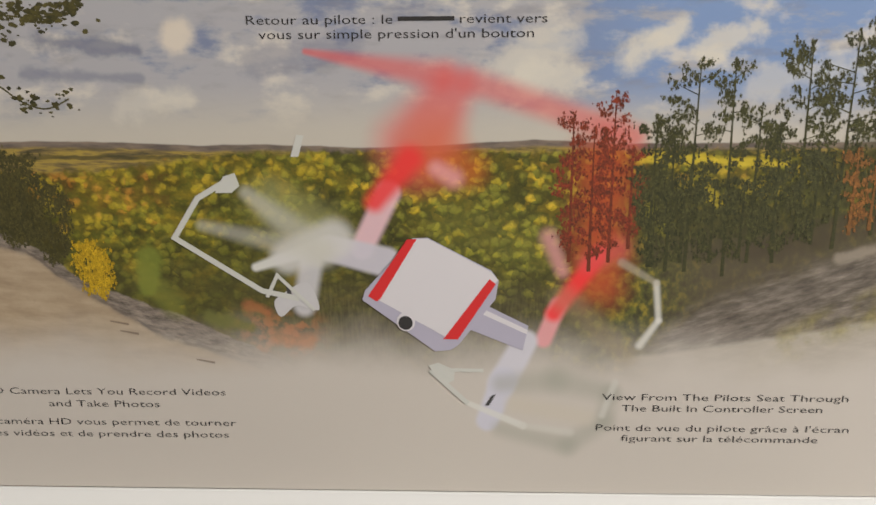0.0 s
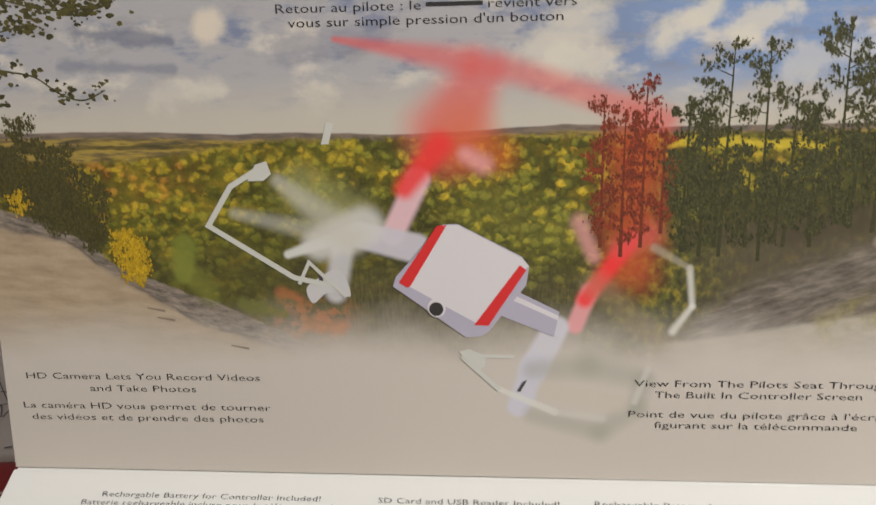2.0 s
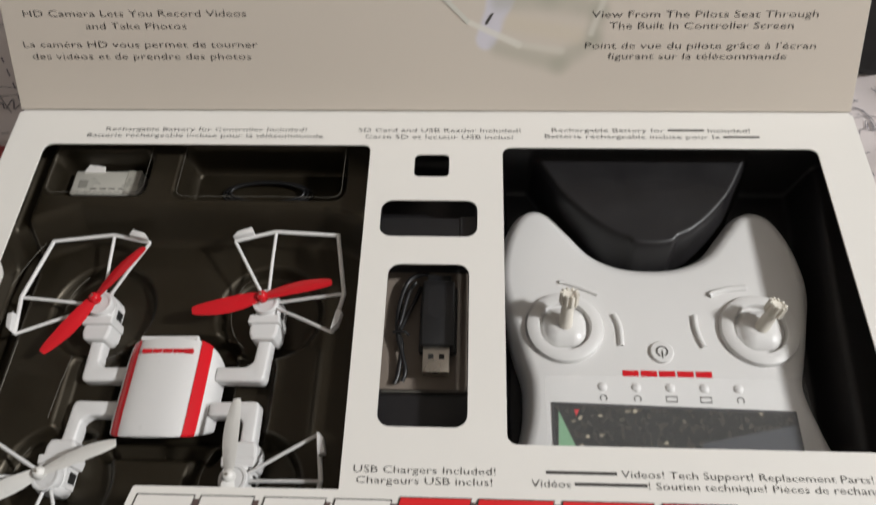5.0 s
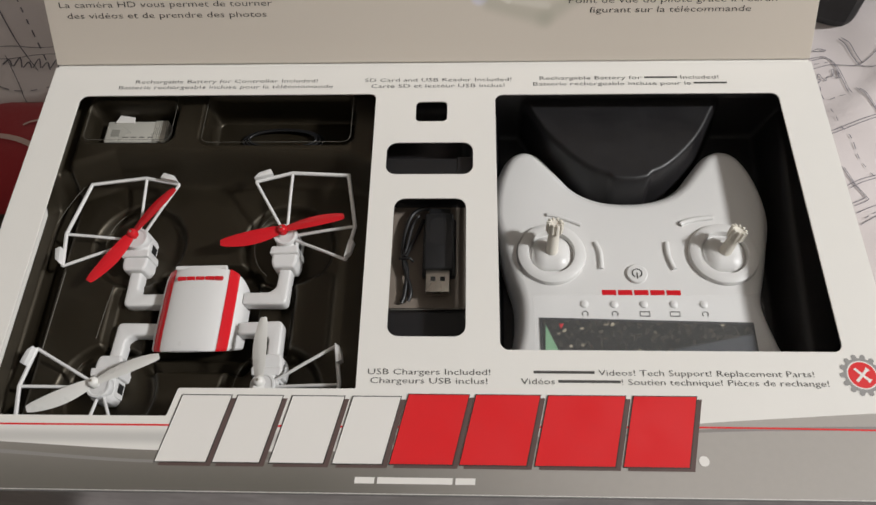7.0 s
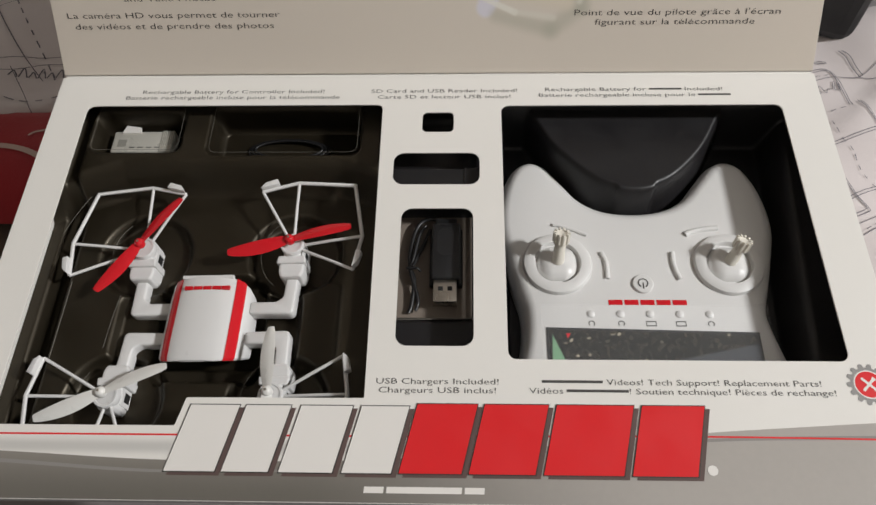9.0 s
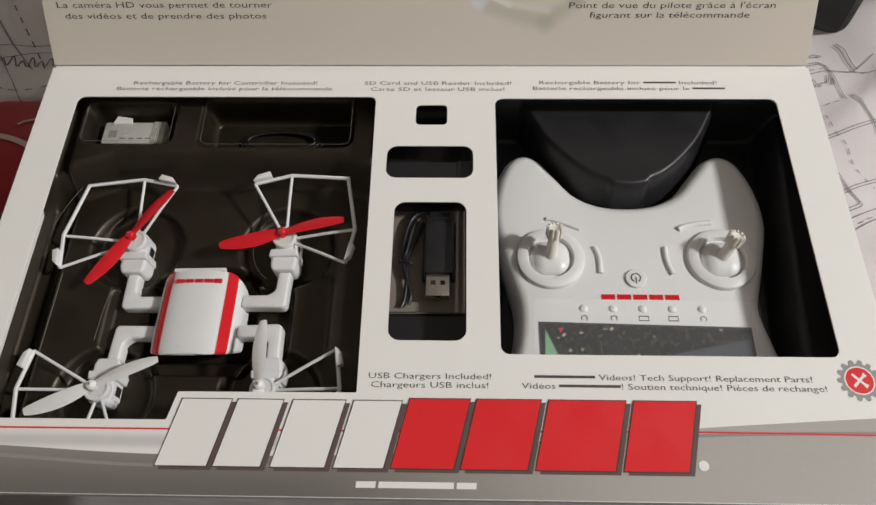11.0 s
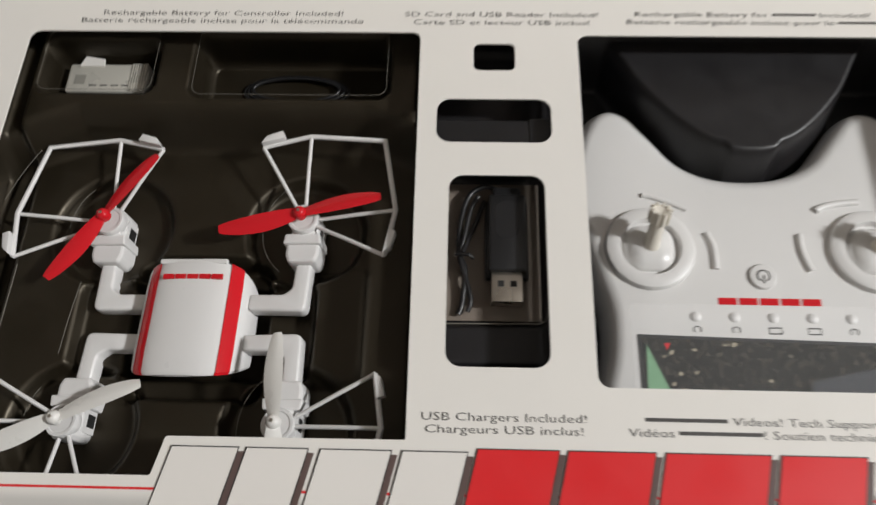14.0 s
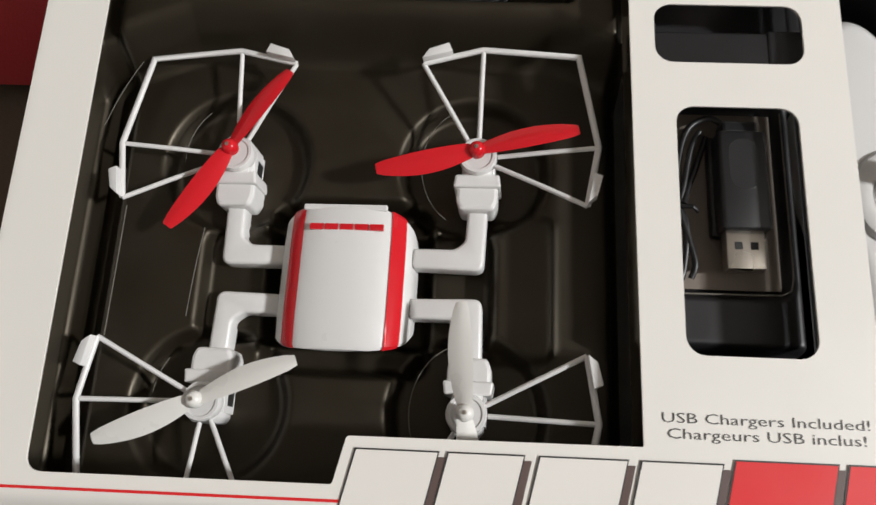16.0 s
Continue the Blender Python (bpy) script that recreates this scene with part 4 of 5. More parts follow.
# plain slanted blocks in place of the maker's mark: four white with a dark rim, four red
SL = 0.235
blocks = ((-111.6, 22.5, 0), (-86.3, 20.5, 0), (-61.5, 23.5, 0), (-34.2, 21.5, 0), (-9.5, 27, 1), (20.5, 28.5, 1), (52.5, 34, 1), (90.0, 27.5, 1))
for i, (x, w, kind) in enumerate(blocks):
    y0, y1 = (97.3, 127.2) if not kind else (97.4, 128.4)
    def quad(gx=0.0, gy=0.0, grow=0.0):
        s = SL * (y1 - y0)
        return mmpts(x - grow + gx, y0 - grow + gy, x + w + grow + gx, y0 - grow + gy, x + w + s + grow + gx, y1 + grow + gy, x + s - grow + gx, y1 + grow + gy)
    lift = 0.00004 * (i % 2)
    printed("block_shadow", quad(1.9, -1.4, 0.2), H + 0.00028 + lift, SHADE_PRINT, panel)
    printed("block_rim", quad(0, 0, 0.35), H + 0.00038 + lift, INK, panel)
    printed("mark_block", quad(0, 0, -0.1), H + 0.00048 + lift, RED_PRINT if kind else WHITE_PRINT, panel)
printed("mark_disc", [(0.1240 + 0.0022 * math.cos(a / 12 * math.pi), 0.1003 + 0.0022 * math.sin(a / 12 * math.pi)) for a in range(24)], H + 0.0003, WHITE_PRINT, panel)
for x0, x1 in ((-24.0, -15.6), (-14.4, 17.6), (18.8, 27.2)):
    printed("address_bar", mmpts(x0, 89.2, x1, 89.2, x1 + 0.2, 91.9, x0 + 0.2, 91.9), H + 0.0002, WHITE_PRINT, panel)


# ---- the print on the lid: pines, bushes and the drone ----
def pine(name, x, y0, y1, spread_mm, clumps, material, seed, z, lean=0.0, bare=0.35):
    """A printed pine: thin tapering trunk and limbs with many small needle clumps."""
    rnd = random.Random(seed)
    bm = bmesh.new()

    def bar(ax, ay, bx, by, w0, w1):
        d = Vector((bx - ax, by - ay))
        s = Vector((-d.y, d.x)).normalized()
        bm.faces.new([bm.verts.new((px / 1000, py / 1000, z)) for px, py in ((ax + s.x * w0, ay + s.y * w0), (ax - s.x * w0, ay - s.y * w0), (bx - s.x * w1, by - s.y * w1), (bx + s.x * w1, by + s.y * w1))])

    def clump(cx, cy, r):
        n = 2 * rnd.randint(4, 5)
        a0 = rnd.random() * 6.28
        bm.faces.new([bm.verts.new(((cx + r * (rnd.uniform(0.8, 1.3) if k % 2 else 0.45) * math.cos(a0 + 6.283 * k / n) * 0.7) / 1000, (cy + r * (rnd.uniform(0.9, 1.6) if k % 2 else 0.5) * math.sin(a0 + 6.283 * k / n)) / 1000, z + rnd.random() * 0.00003)) for k in range(n)])

    bar(x, y0, x + lean, y1, 0.8, 0.2)
    hgt = y1 - y0
    for i in range(clumps):
        t = bare + (1 - bare) * (i + rnd.random()) / clumps
        reach = spread_mm * (0.35 + 0.65 * math.sin(math.pi * min(1, 0.15 + 0.85 * (1 - t) / (1 - bare)) * 0.9)) * rnd.uniform(0.15, 1.0)
        side = rnd.choice((-1, 1))
        bx, by = x + lean * t, y0 + hgt * (t - 0.03)
        cx, cy = bx + side * reach, by + reach * rnd.uniform(0.1, 0.7)
        if i % 3 == 0:
            bar(bx, by, cx, cy, 0.22, 0.1)
        for _ in range(26):
            a = rnd.gauss(0, 1.9)
            clump(cx + a * 0.85, cy + 0.35 * side * a + rnd.gauss(0, 1.05), rnd.uniform(0.35, 1.1))
    for _ in range(16):
        clump(x + lean + rnd.gauss(0, 0.7), y1 + rnd.uniform(-3.5, 0.8), rnd.uniform(0.5, 1.1))
    part(name, bm, material, lid)


PZ = 0.00033
pines = ((112, 108, 195, 12.5, 34), (128, 106, 195, 8, 26), (137.5, 112, 177, 9, 26), (157, 122, 201, 13, 42), (96.5, 110, 173, 9, 34), (148, 112, 170, 9, 24), (172, 118, 205, 14, 46), (187, 124, 212, 13, 44), (104, 108, 168, 8, 24), (199, 120, 216, 10, 36))
for i, (x, y0, y1, sp, n) in enumerate(pines):
    pine("printed_pine", x, y0, y1, sp, n, PINE, 40 + i, PZ + 0.00001 * i, lean=(-2 if i % 2 else 0.5), bare=0.3)
for i, (x, y0, y1, sp, n) in enumerate(((80, 112, 182, 6.0, 26), (63.5, 112, 174, 6, 26), (72, 108, 168, 8, 26), (88, 118, 160, 5, 14))):
    pine("printed_red_pine", x, y0, y1, sp, n, PINE_RED, 90 + i, PZ + 0.00001 * i, bare=0.12)
for i, (x, y0, y1, sp, n) in enumerate(((-182, 126, 170, 9, 50), (-168, 119, 158, 9, 46), (-157, 112, 147, 8, 40), (-193, 131, 158, 8, 40), (-174, 121, 150, 10, 46), (-202, 134, 166, 7, 36))):
    pine("printed_fir", x, y0, y1, sp, n, PINE_DARK, 130 + i, PZ + 0.00001 * i, bare=0.02)
for i, (x, y0, y1, sp, n) in enumerate(((-143, 98, 121, 5, 22), (-138, 96, 116, 5, 18), (-188, 128, 138, 3, 5))):
    pine("printed_birch", x, y0, y1, sp, n, BIRCH, 160 + i, PZ + 0.00008, bare=0.05)


for i, (x, y0, y1, sp, n) in enumerate(((98, 110, 148, 8, 26), (110, 112, 144, 8, 22), (122, 112, 147, 9, 26), (134, 114, 146, 8, 22), (147, 116, 150, 9, 26), (163, 120, 158, 10, 30), (192, 126, 170, 11, 34))):
    pine("printed_shrub", x, y0, y1, sp, n, PINE, 210 + i, PZ + 0.00006, bare=0.05)
for i, (x, y0, y1, sp, n) in enumerate(((178, 124, 159, 5, 12), (186, 126, 152, 5, 9))):
    pine("printed_orange_tree", x, y0, y1, sp, n, PINE_ORANGE, 190 + i, PZ + 0.00012, bare=0.15)


def bough(pts, seed, clumps=60):
    """The overhanging pine bough in the sky's corner."""
    rnd = random.Random(seed)
    bm = bmesh.new()
    line = smooth_loop(pts, 8, closed=False)
    for (ax, ay), (bx, by) in zip(line, line[1:]):
        d = Vector((bx - ax, by - ay))
        s = Vector((-d.y, d.x)).normalized() * 0.35
        bm.faces.new([bm.verts.new((px / 1000, py / 1000, PZ)) for px, py in ((ax + s.x, ay + s.y), (ax - s.x, ay - s.y), (bx - s.x, by - s.y), (bx + s.x, by + s.y))])
    for _ in range(clumps):
        px, py = rnd.choice(line)
        cx, cy, r, a0 = px + rnd.gauss(0, 3.4), py + rnd.gauss(0.6, 2.8), rnd.uniform(0.6, 2.0), rnd.random() * 6.28
        bm.faces.new([bm.verts.new(((cx + r * rnd.uniform(0.4, 1.3) * math.cos(a0 + 6.283 * k / 8)) / 1000, (cy + 0.7 * r * rnd.uniform(0.4, 1.3) * math.sin(a0 + 6.283 * k / 8)) / 1000, PZ + rnd.random() * 0.00003)) for k in range(8)])
    part("printed_bough", bm, PINE_DARK, lid)


bough([(-206, 222), (-185, 219), (-165, 214), (-148, 213), (-134, 217)], 3, 300)
bough([(-206, 208), (-192, 204), (-180, 206), (-168, 208)], 4, 130)
bough([(-206, 196), (-186, 190), (-172, 187), (-162, 180), (-152, 177), (-142, 181)], 5, 70)
bough([(-206, 186), (-196, 180), (-192, 176)], 6, 50)

DZ = 0.00047
printed("printed_motor", [tuple(q)[:2] for q in smooth_loop(mmpts(-63, 94, -57, 99, -49, 103, -45, 98, -43.5, 90.5, -48, 91, -54, 92, -60.5, 87), 4)], DZ, P_MOTOR, lid)
printed("printed_motor_slot", mmpts(-57.4, 100.6, -55.6, 101.2, -55.0, 95.4, -57.0, 96.6), DZ + 0.00006, INK_GREY, lid)


def printed_bar(pts, w, z, material, name="printed_guard"):
    line = [Vector(p) for p in mmpts(*pts)]
    bm, rows = bmesh.new(), []
    for i, p in enumerate(line):
        d0 = (p - line[max(i - 1, 0)]).normalized() if i else (line[1] - p).normalized()
        d1 = (line[i + 1] - p).normalized() if i + 1 < len(line) else d0
        m = (d0 + d1).normalized()
        s = Vector((-m.y, m.x)) * w / 2000 / max(m.dot(d0), 0.4)
        rows.append([bm.verts.new((q.x, q.y, z)) for q in (p + s, p - s)])
    for a, b in zip(rows, rows[1:]):
        bm.faces.new((a[0], a[1], b[1], b[0]))
    part(name, bm, material, lid)


printed_bar((-79.2, 147.5, -92.7, 139.7, -104.1, 122.6, -68, 99, -52, 95.4), 2.4, DZ + 0.00009, P_GREY)
printed("printed_guard_tab", mmpts(-85, 142, -81, 149, -76, 150.4, -74.4, 145, -78, 142), DZ + 0.0001, P_GREY, lid)
printed("printed_guard_tab", mmpts(-52.3, 157.1, -49.4, 166.2, -46.4, 165.7, -49, 157.1), DZ, P_GREY, lid)
printed_bar((-66, 96, -61, 106, -45.5, 90.2), 1.6, DZ + 0.00011, P_GREY)
printed("printed_arm", mmpts(24, 95.4, 47.3, 83.4, 45.1, 71.9, 21, 82), DZ, P_LILAC, lid)
printed("printed_arm_edge", mmpts(25, 92.4, 47, 81.6, 46.5, 79.6, 24.4, 90), DZ + 0.00004, P_WHITE, lid)
printed("printed_motor_slot", mmpts(32.0, 50.4, 33.6, 51.0, 30.6, 45.4, 29.2, 45.6), DZ + 0.0001, INK_GREY, lid)
printed_bar((4.6, 62.4, 21.3, 46.3), 2.2, DZ + 0.00014, P_GREY)
printed_bar((8, 62.6, 28, 62.4), 1.7, DZ + 0.00012, P_GREY)
printed("printed_guard_tab", mmpts(3.6, 64.5, 8, 66, 15.4, 62.6, 15, 57.5, 11, 55.5), DZ + 0.00015, P_GREY, lid)
printed("printed_body", mmpts(-2.4, 122.6, 4, 122.8, 31, 108.4, 34.2, 104, 32.9, 95.6, 17, 74.4, 13.4, 72, 6.7, 71.4, -24.6, 95.0, -23.2, 99.4), DZ + 0.00018, P_LILAC, lid)
printed("printed_body_top", mmpts(-2.2, 122.3, 4, 122.4, 31, 107.8, 33.9, 104.2, 30, 100, 13, 77.2, -20.6, 96.8), DZ + 0.00023, P_WHITE, lid)
printed("printed_stripe", mmpts(-4.8, 122.0, -0.6, 122.3, -16.9, 95.3, -18.4, 94.4, -22.0, 96.8), DZ + 0.00028, P_RED, lid)
printed("printed_stripe", mmpts(30.2, 104.6, 33.0, 102.4, 17.6, 78.4, 16.6, 77.0, 10.4, 77.2), DZ + 0.00028, P_RED, lid)
printed("printed_lens_ring", [((-5.8 + 4.0 * math.cos(a / 14 * math.pi)) / 1000, (85.2 + 4.4 * math.sin(a / 14 * math.pi)) / 1000) for a in range(28)], DZ + 0.00028, P_WHITE, lid)
printed("printed_lens", [((-6.0 + 3.1 * math.cos(a / 14 * math.pi)) / 1000, (84.6 + 3.2 * math.sin(a / 14 * math.pi)) / 1000) for a in range(28)], DZ + 0.00033, INK, lid)


# ---- formed trays under the panel ----
DC = Vector((-0.1162, 0.1815, 0.0722))      # middle of the drone, at the height of its propeller hubs


def drone_tray_z(X, Y):
    z = np.full_like(X, 0.0570)
    top = step01(Y - 0.2655 + 0.6 * np.maximum(0, np.abs(X + 0.112) - 0.062) ** 1.1 - 0.002, 0.014)
    z += top * 0.0215
    z -= step01(rect_in(X, Y, -0.1955, 0.2795, -0.1440, 0.3065, 0.005), 0.003) * 0.0200 * top
    z -= step01(rect_in(X, Y, -0.1270, 0.2775, -0.0415, 0.3100, 0.005), 0.003) * 0.0220 * top
    for sx in (-1, 1):
        for sy in (-1, 1):
            d = 0.0245 - np.hypot(X - DC.x - sx * 0.0417, Y - DC.y - sy * 0.042)
            z -= step01(d, 0.005) * 0.0070 * (1 - top)
    z -= step01(rect_in(X, Y, DC.x - 0.0275, DC.y - 0.030, DC.x + 0.0275, DC.y + 0.028, 0.006), 0.004) * 0.012
    z -= step01(rect_in(X, Y, DC.x - 0.049, DC.y - 0.020, DC.x + 0.049, DC.y + 0.018, 0.006), 0.003) * 0.006
    z += step01(rect_in(X, Y, DC.x + 0.0475, DC.y - 0.024, DC.x + 0.0690, DC.y + 0.0245, 0.004), 0.004) * (0.0015 + 0.0015 * np.clip((DC.x + 0.0690 - X) / 0.0215, 0, 1))
    edge = np.minimum(X + 0.2060, -0.0200 - X)
    trench = step01(0.0075 - edge, 0.004) * step01(edge + 0.001, 0.003)
    z -= trench * 0.012 * (1 - 0.5 * top)
    return z


tray = thing("drone_tray", "black vacuum-formed plastic tray holding a small drone", "tray")
part("tray_shell", relief(-0.2150, 0.0900, -0.0240, 0.3210, 0.00105, drone_tray_z), TRAY, tray)

# lighter grey than the tray: glints on its edges, put into colour
GLINT = surface("glint_line_grey", (0.16, 0.15, 0.13, 1), 0.16, vary=0.3, wide=60)


def ridge(pts, r=0.00016):
    """A thin pale tube on the tray, put in for a glint along a formed edge."""
    part("edge_glint", tube(smooth_loop(pts, 6, closed=False), r, 6), GLINT, tray, "thin pale line put in for a glint on the tray's edge")


for cx, cy, a0, a1 in ((-0.0744, 0.2235, 118, 250), (-0.0744, 0.1395, 112, 218), (-0.1575, 0.2235, 128, 186), (-0.1575, 0.1395, 140, 182)):
    ridge([(cx + 0.0185 * math.cos(radians(a)), cy + 0.0225 * math.sin(radians(a)), 0.0585) for a in range(a0, a1, 11)])
ridge([(-0.2040, 0.2330, 0.0640), (-0.2000, 0.2450, 0.0640), (-0.1950, 0.2560, 0.0640), (-0.1915, 0.2610, 0.0640)])
ridge([(-0.1935, 0.2050, 0.0600), (-0.1937, 0.1850, 0.0600), (-0.1940, 0.1600, 0.0600)], 0.00022)
ridge([(-0.1665, 0.1990, 0.0570), (-0.1680, 0.1850, 0.0570), (-0.1690, 0.1680, 0.0570)], 0.00018)

# pale loops drawn round the pockets as glints on their rims
for x0, y0, x1, y1 in ((-0.1950, 0.2800, -0.1445, 0.3120), (-0.1265, 0.2780, -0.0420, 0.3140)):
    part("pocket_rim_glint", tube([(*p, 0.0788) for p in rounded(x0, y0, x1, y1, 0.0045)], 0.00011, 6, closed=True), GLINT, tray, "thin pale line put in for a glint on the tray's edge")

CX = 0.1108      # controller's middle line


def pad_tray_z(X, Y):
    z = np.full_like(X, 0.046)
    edge = sum(np.interp(np.abs(X - 0.1110 + d), [0.0, 0.0115, 0.0265, 0.0355, 0.0486, 0.058, 0.10], [0.2560, 0.2572, 0.2660, 0.2770, 0.2930, 0.3200, 0.345]) for d in np.linspace(-0.009, 0.009, 9)) / 9
    notch = step01(0.0105 - np.abs(X - 0.1120) + 0.2 * (Y - 0.256), 0.0022)
    z += step01(Y - edge + 0.0035 + 0.0022 * notch, 0.011) * 0.029
    z = np.maximum(z, 0.046 + 0.031 * step01(Y - 0.3085, 0.009))
    z = np.maximum(z, 0.046 + 0.020 * step01(X - 0.1975 + 0.08 * (0.30 - Y), 0.012))
    rim = step01(0.0405 - X, 0.004)
    return np.maximum(z, 0.046 + rim * 0.024)


def flange(parent, x0, y0, x1, y1, z, material):
    """The flat lip of a tray under the panel's edge."""
    part("flange", sheet_with_holes([rounded(x0, y0, x1, y1, 0.003), rounded(x0 + 0.003, y0 + 0.003, x1 - 0.003, y1 - 0.003, 0.002)], z, z + 0.0006), material, parent)


flange(tray, -0.2148, 0.0905, -0.0244, 0.3205, 0.0790, TRAY)
tray2 = thing("controller_tray", "black vacuum-formed plastic tray holding a remote controller", "tray")
part("tray_shell", relief(0.0305, 0.0900, 0.2130, 0.3210, 0.0011, pad_tray_z), TRAY_COOL, tray2)


flange(tray2, 0.0308, 0.0905, 0.2125, 0.3205, 0.0790, TRAY_COOL)


def slim_tray_z(X, Y):
    z = np.full_like(X, 0.0720)
    z -= step01(rect_in(X, Y, -0.0200, 0.1785, 0.0246, 0.2430, 0.005), 0.0035) * 0.004
    z -= step01(0.1615 - Y, 0.003) * 0.006 + step01(X - 0.0282, 0.002) * 0.006 * step01(0.2420 - Y, 0.003)
    z += step01(rect_in(X, Y, -0.0225, 0.2440, 0.0300, 0.2635, 0.003), 0.003) * 0.008
    z -= step01(rect_in(X, Y, -0.0105, 0.2850, 0.0175, 0.3060, 0.003), 0.003) * 0.003
    return z


tray3 = thing("accessory_tray", "narrow black plastic tray for charger and card reader", "tray")
part("tray_shell", relief(-0.0235, 0.0900, 0.0300, 0.3210, 0.0011, slim_tray_z), TRAY_COOL, tray3)


flange(tray3, -0.0232, 0.0905, 0.0297, 0.3205, 0.0790, TRAY_COOL)


# ---- the drone ----
def mm(*p):
    return tuple(c / 1000 for c in p)


drone = thing("quadcopter_drone", "small white quadcopter drone with red stripes and propeller guards", "drone", at=DC, turn=(0, -4.2, -0.7))


def body_section(n=44, out=0.0, a0=0.0, a1=math.pi):
    """Upper outline of the hull across x: flat crown, round shoulders, tucked sides."""
    pts = []
    for i in range(n + 1):
        a = a0 + (a1 - a0) * i / n
        c, s = math.cos(a), math.sin(a)
        x = (22.9 + out) * math.copysign(abs(c) ** 0.86, c)
        z = -24.0 + (20.5 + out) * abs(s) ** 0.55
        pts.append((x, z))
    return pts


def hull(sections):
    """Skin over outlines [(y, [(x, z), ...]), ...] in millimetres, closed at both ends."""
    bm = bmesh.new()
    rows = [[bm.verts.new(mm(x, y, z)) for x, z in pts] for y, pts in sections]
    for a, b in zip(rows, rows[1:]):
        for k in range(len(a) - 1):
            bm.faces.new((a[k], a[k + 1], b[k + 1], b[k]))
    bm.faces.new(rows[0]), bm.faces.new(rows[-1][::-1])
    for v in bm.verts:
        v.co.y *= 1 - 0.34 * max(0.0, (-0.0055 - v.co.z) / 0.0185)
        v.co.x -= 0.0012
    return bm


def scaled_section(f, dz=0.0, **kw):
    return [(x * f, -24 + (z + 24) * f + dz) for x, z in body_section(**kw)]


hull_bm = hull([(-24.6, scaled_section(0.90)), (-24.2, scaled_section(0.955)), (-23.0, scaled_section(0.985)), (-14, scaled_section(1.0)), (14, scaled_section(1.0)), (21.8, scaled_section(0.985)), (23.0, scaled_section(0.955)), (23.5, scaled_section(0.90))])
part("hull", hull_bm, PLASTIC, drone, "glossy white hull", smooth=35)
part("crown_lip", block(*mm(-15.2, 21.9, -7.0), *mm(12.8, 24.0, -4.6), 0.0004), PLASTIC, drone)
for side in (-1, 1):
    a0, a1 = (0.54, 0.87) if side > 0 else (math.pi - 1.02, math.pi - 0.74)
    band = hull([(y, [(x * f, -24 + (z + 24) * f) for x, z in body_section(24, 0.36, a0, a1)]) for y, f in ((-24.3, 0.957), (-23.0, 0.988), (-14, 1.0), (14, 1.0), (21.8, 0.988), (23.1, 0.957))])
    part("stripe", band, RED_PLASTIC, drone, "glossy red stripe", smooth=35)
# plain red bars where the product name stands
for i in range(5):
    x = -10.9 + 5.0 * i
    part("name_bar", block(*mm(x - 1.2, 14.8, -4.6), *mm(x + 3.2, 16.8, -3.25)), RED_PLASTIC, drone)

L = 33.5


def blade_bm():
    """A twisted two-blade propeller round its own hub."""
    bm = bmesh.new()
    for s in (1, -1):
        rows = []
        for i in range(13):
            t = i / 12
            r = 2.0 + (L - 2.0) * t
            chord = 2.2 + 5.4 * math.sin(math.pi * min(1, 0.12 + 0.80 * t)) ** 0.8
            if t > 0.94:
                chord *= 0.86
            off = 0.9 * math.sin(math.pi * t)
            pitch = radians(20 - 12 * t)
            row = []
            for q, th in ((-0.5, 0.0), (-0.2, 0.45), (0.15, 0.5), (0.5, 0.0), (0.15, -0.25), (-0.2, -0.3)):
                cy, cz = q * chord + off, th + q * chord * math.sin(pitch) * -1
                row.append(bm.verts.new(mm(s * r, s * cy, cz)))
            rows.append(row)
        for a, b in zip(rows, rows[1:]):
            for k in range(6):
                bm.faces.new((a[k], a[(k + 1) % 6], b[(k + 1) % 6], b[k]))
        bm.faces.new(rows[0]), bm.faces.new(rows[-1])
    return merge(bm, lathe([(0.0, -0.0018), (0.0026, -0.0018), (0.0027, 0.0008), (0.0021, 0.0020), (0.0012, 0.0026), (0.0, 0.0027)], 20))


GUARD = ((22.2, 73.8), (42.4, 78.8), (74.2, 75.8), (80.6, 43.4), (77.2, 23.6))
HUB = (41.7, 42.0)


def guard_tab(p, q, out):
    """A small upright vane at a guard's end."""
    p, q, out = Vector(p), Vector(q), Vector(out)
    pts = [p, p + (q - p) * 0.16 + out * 0.95, p + (q - p) * 0.50 + out * 1.15, p + (q - p) * 0.50]
    return prism([tuple(v / 1000) for v in pts], -0.0012, 0.0030, 0.0002)


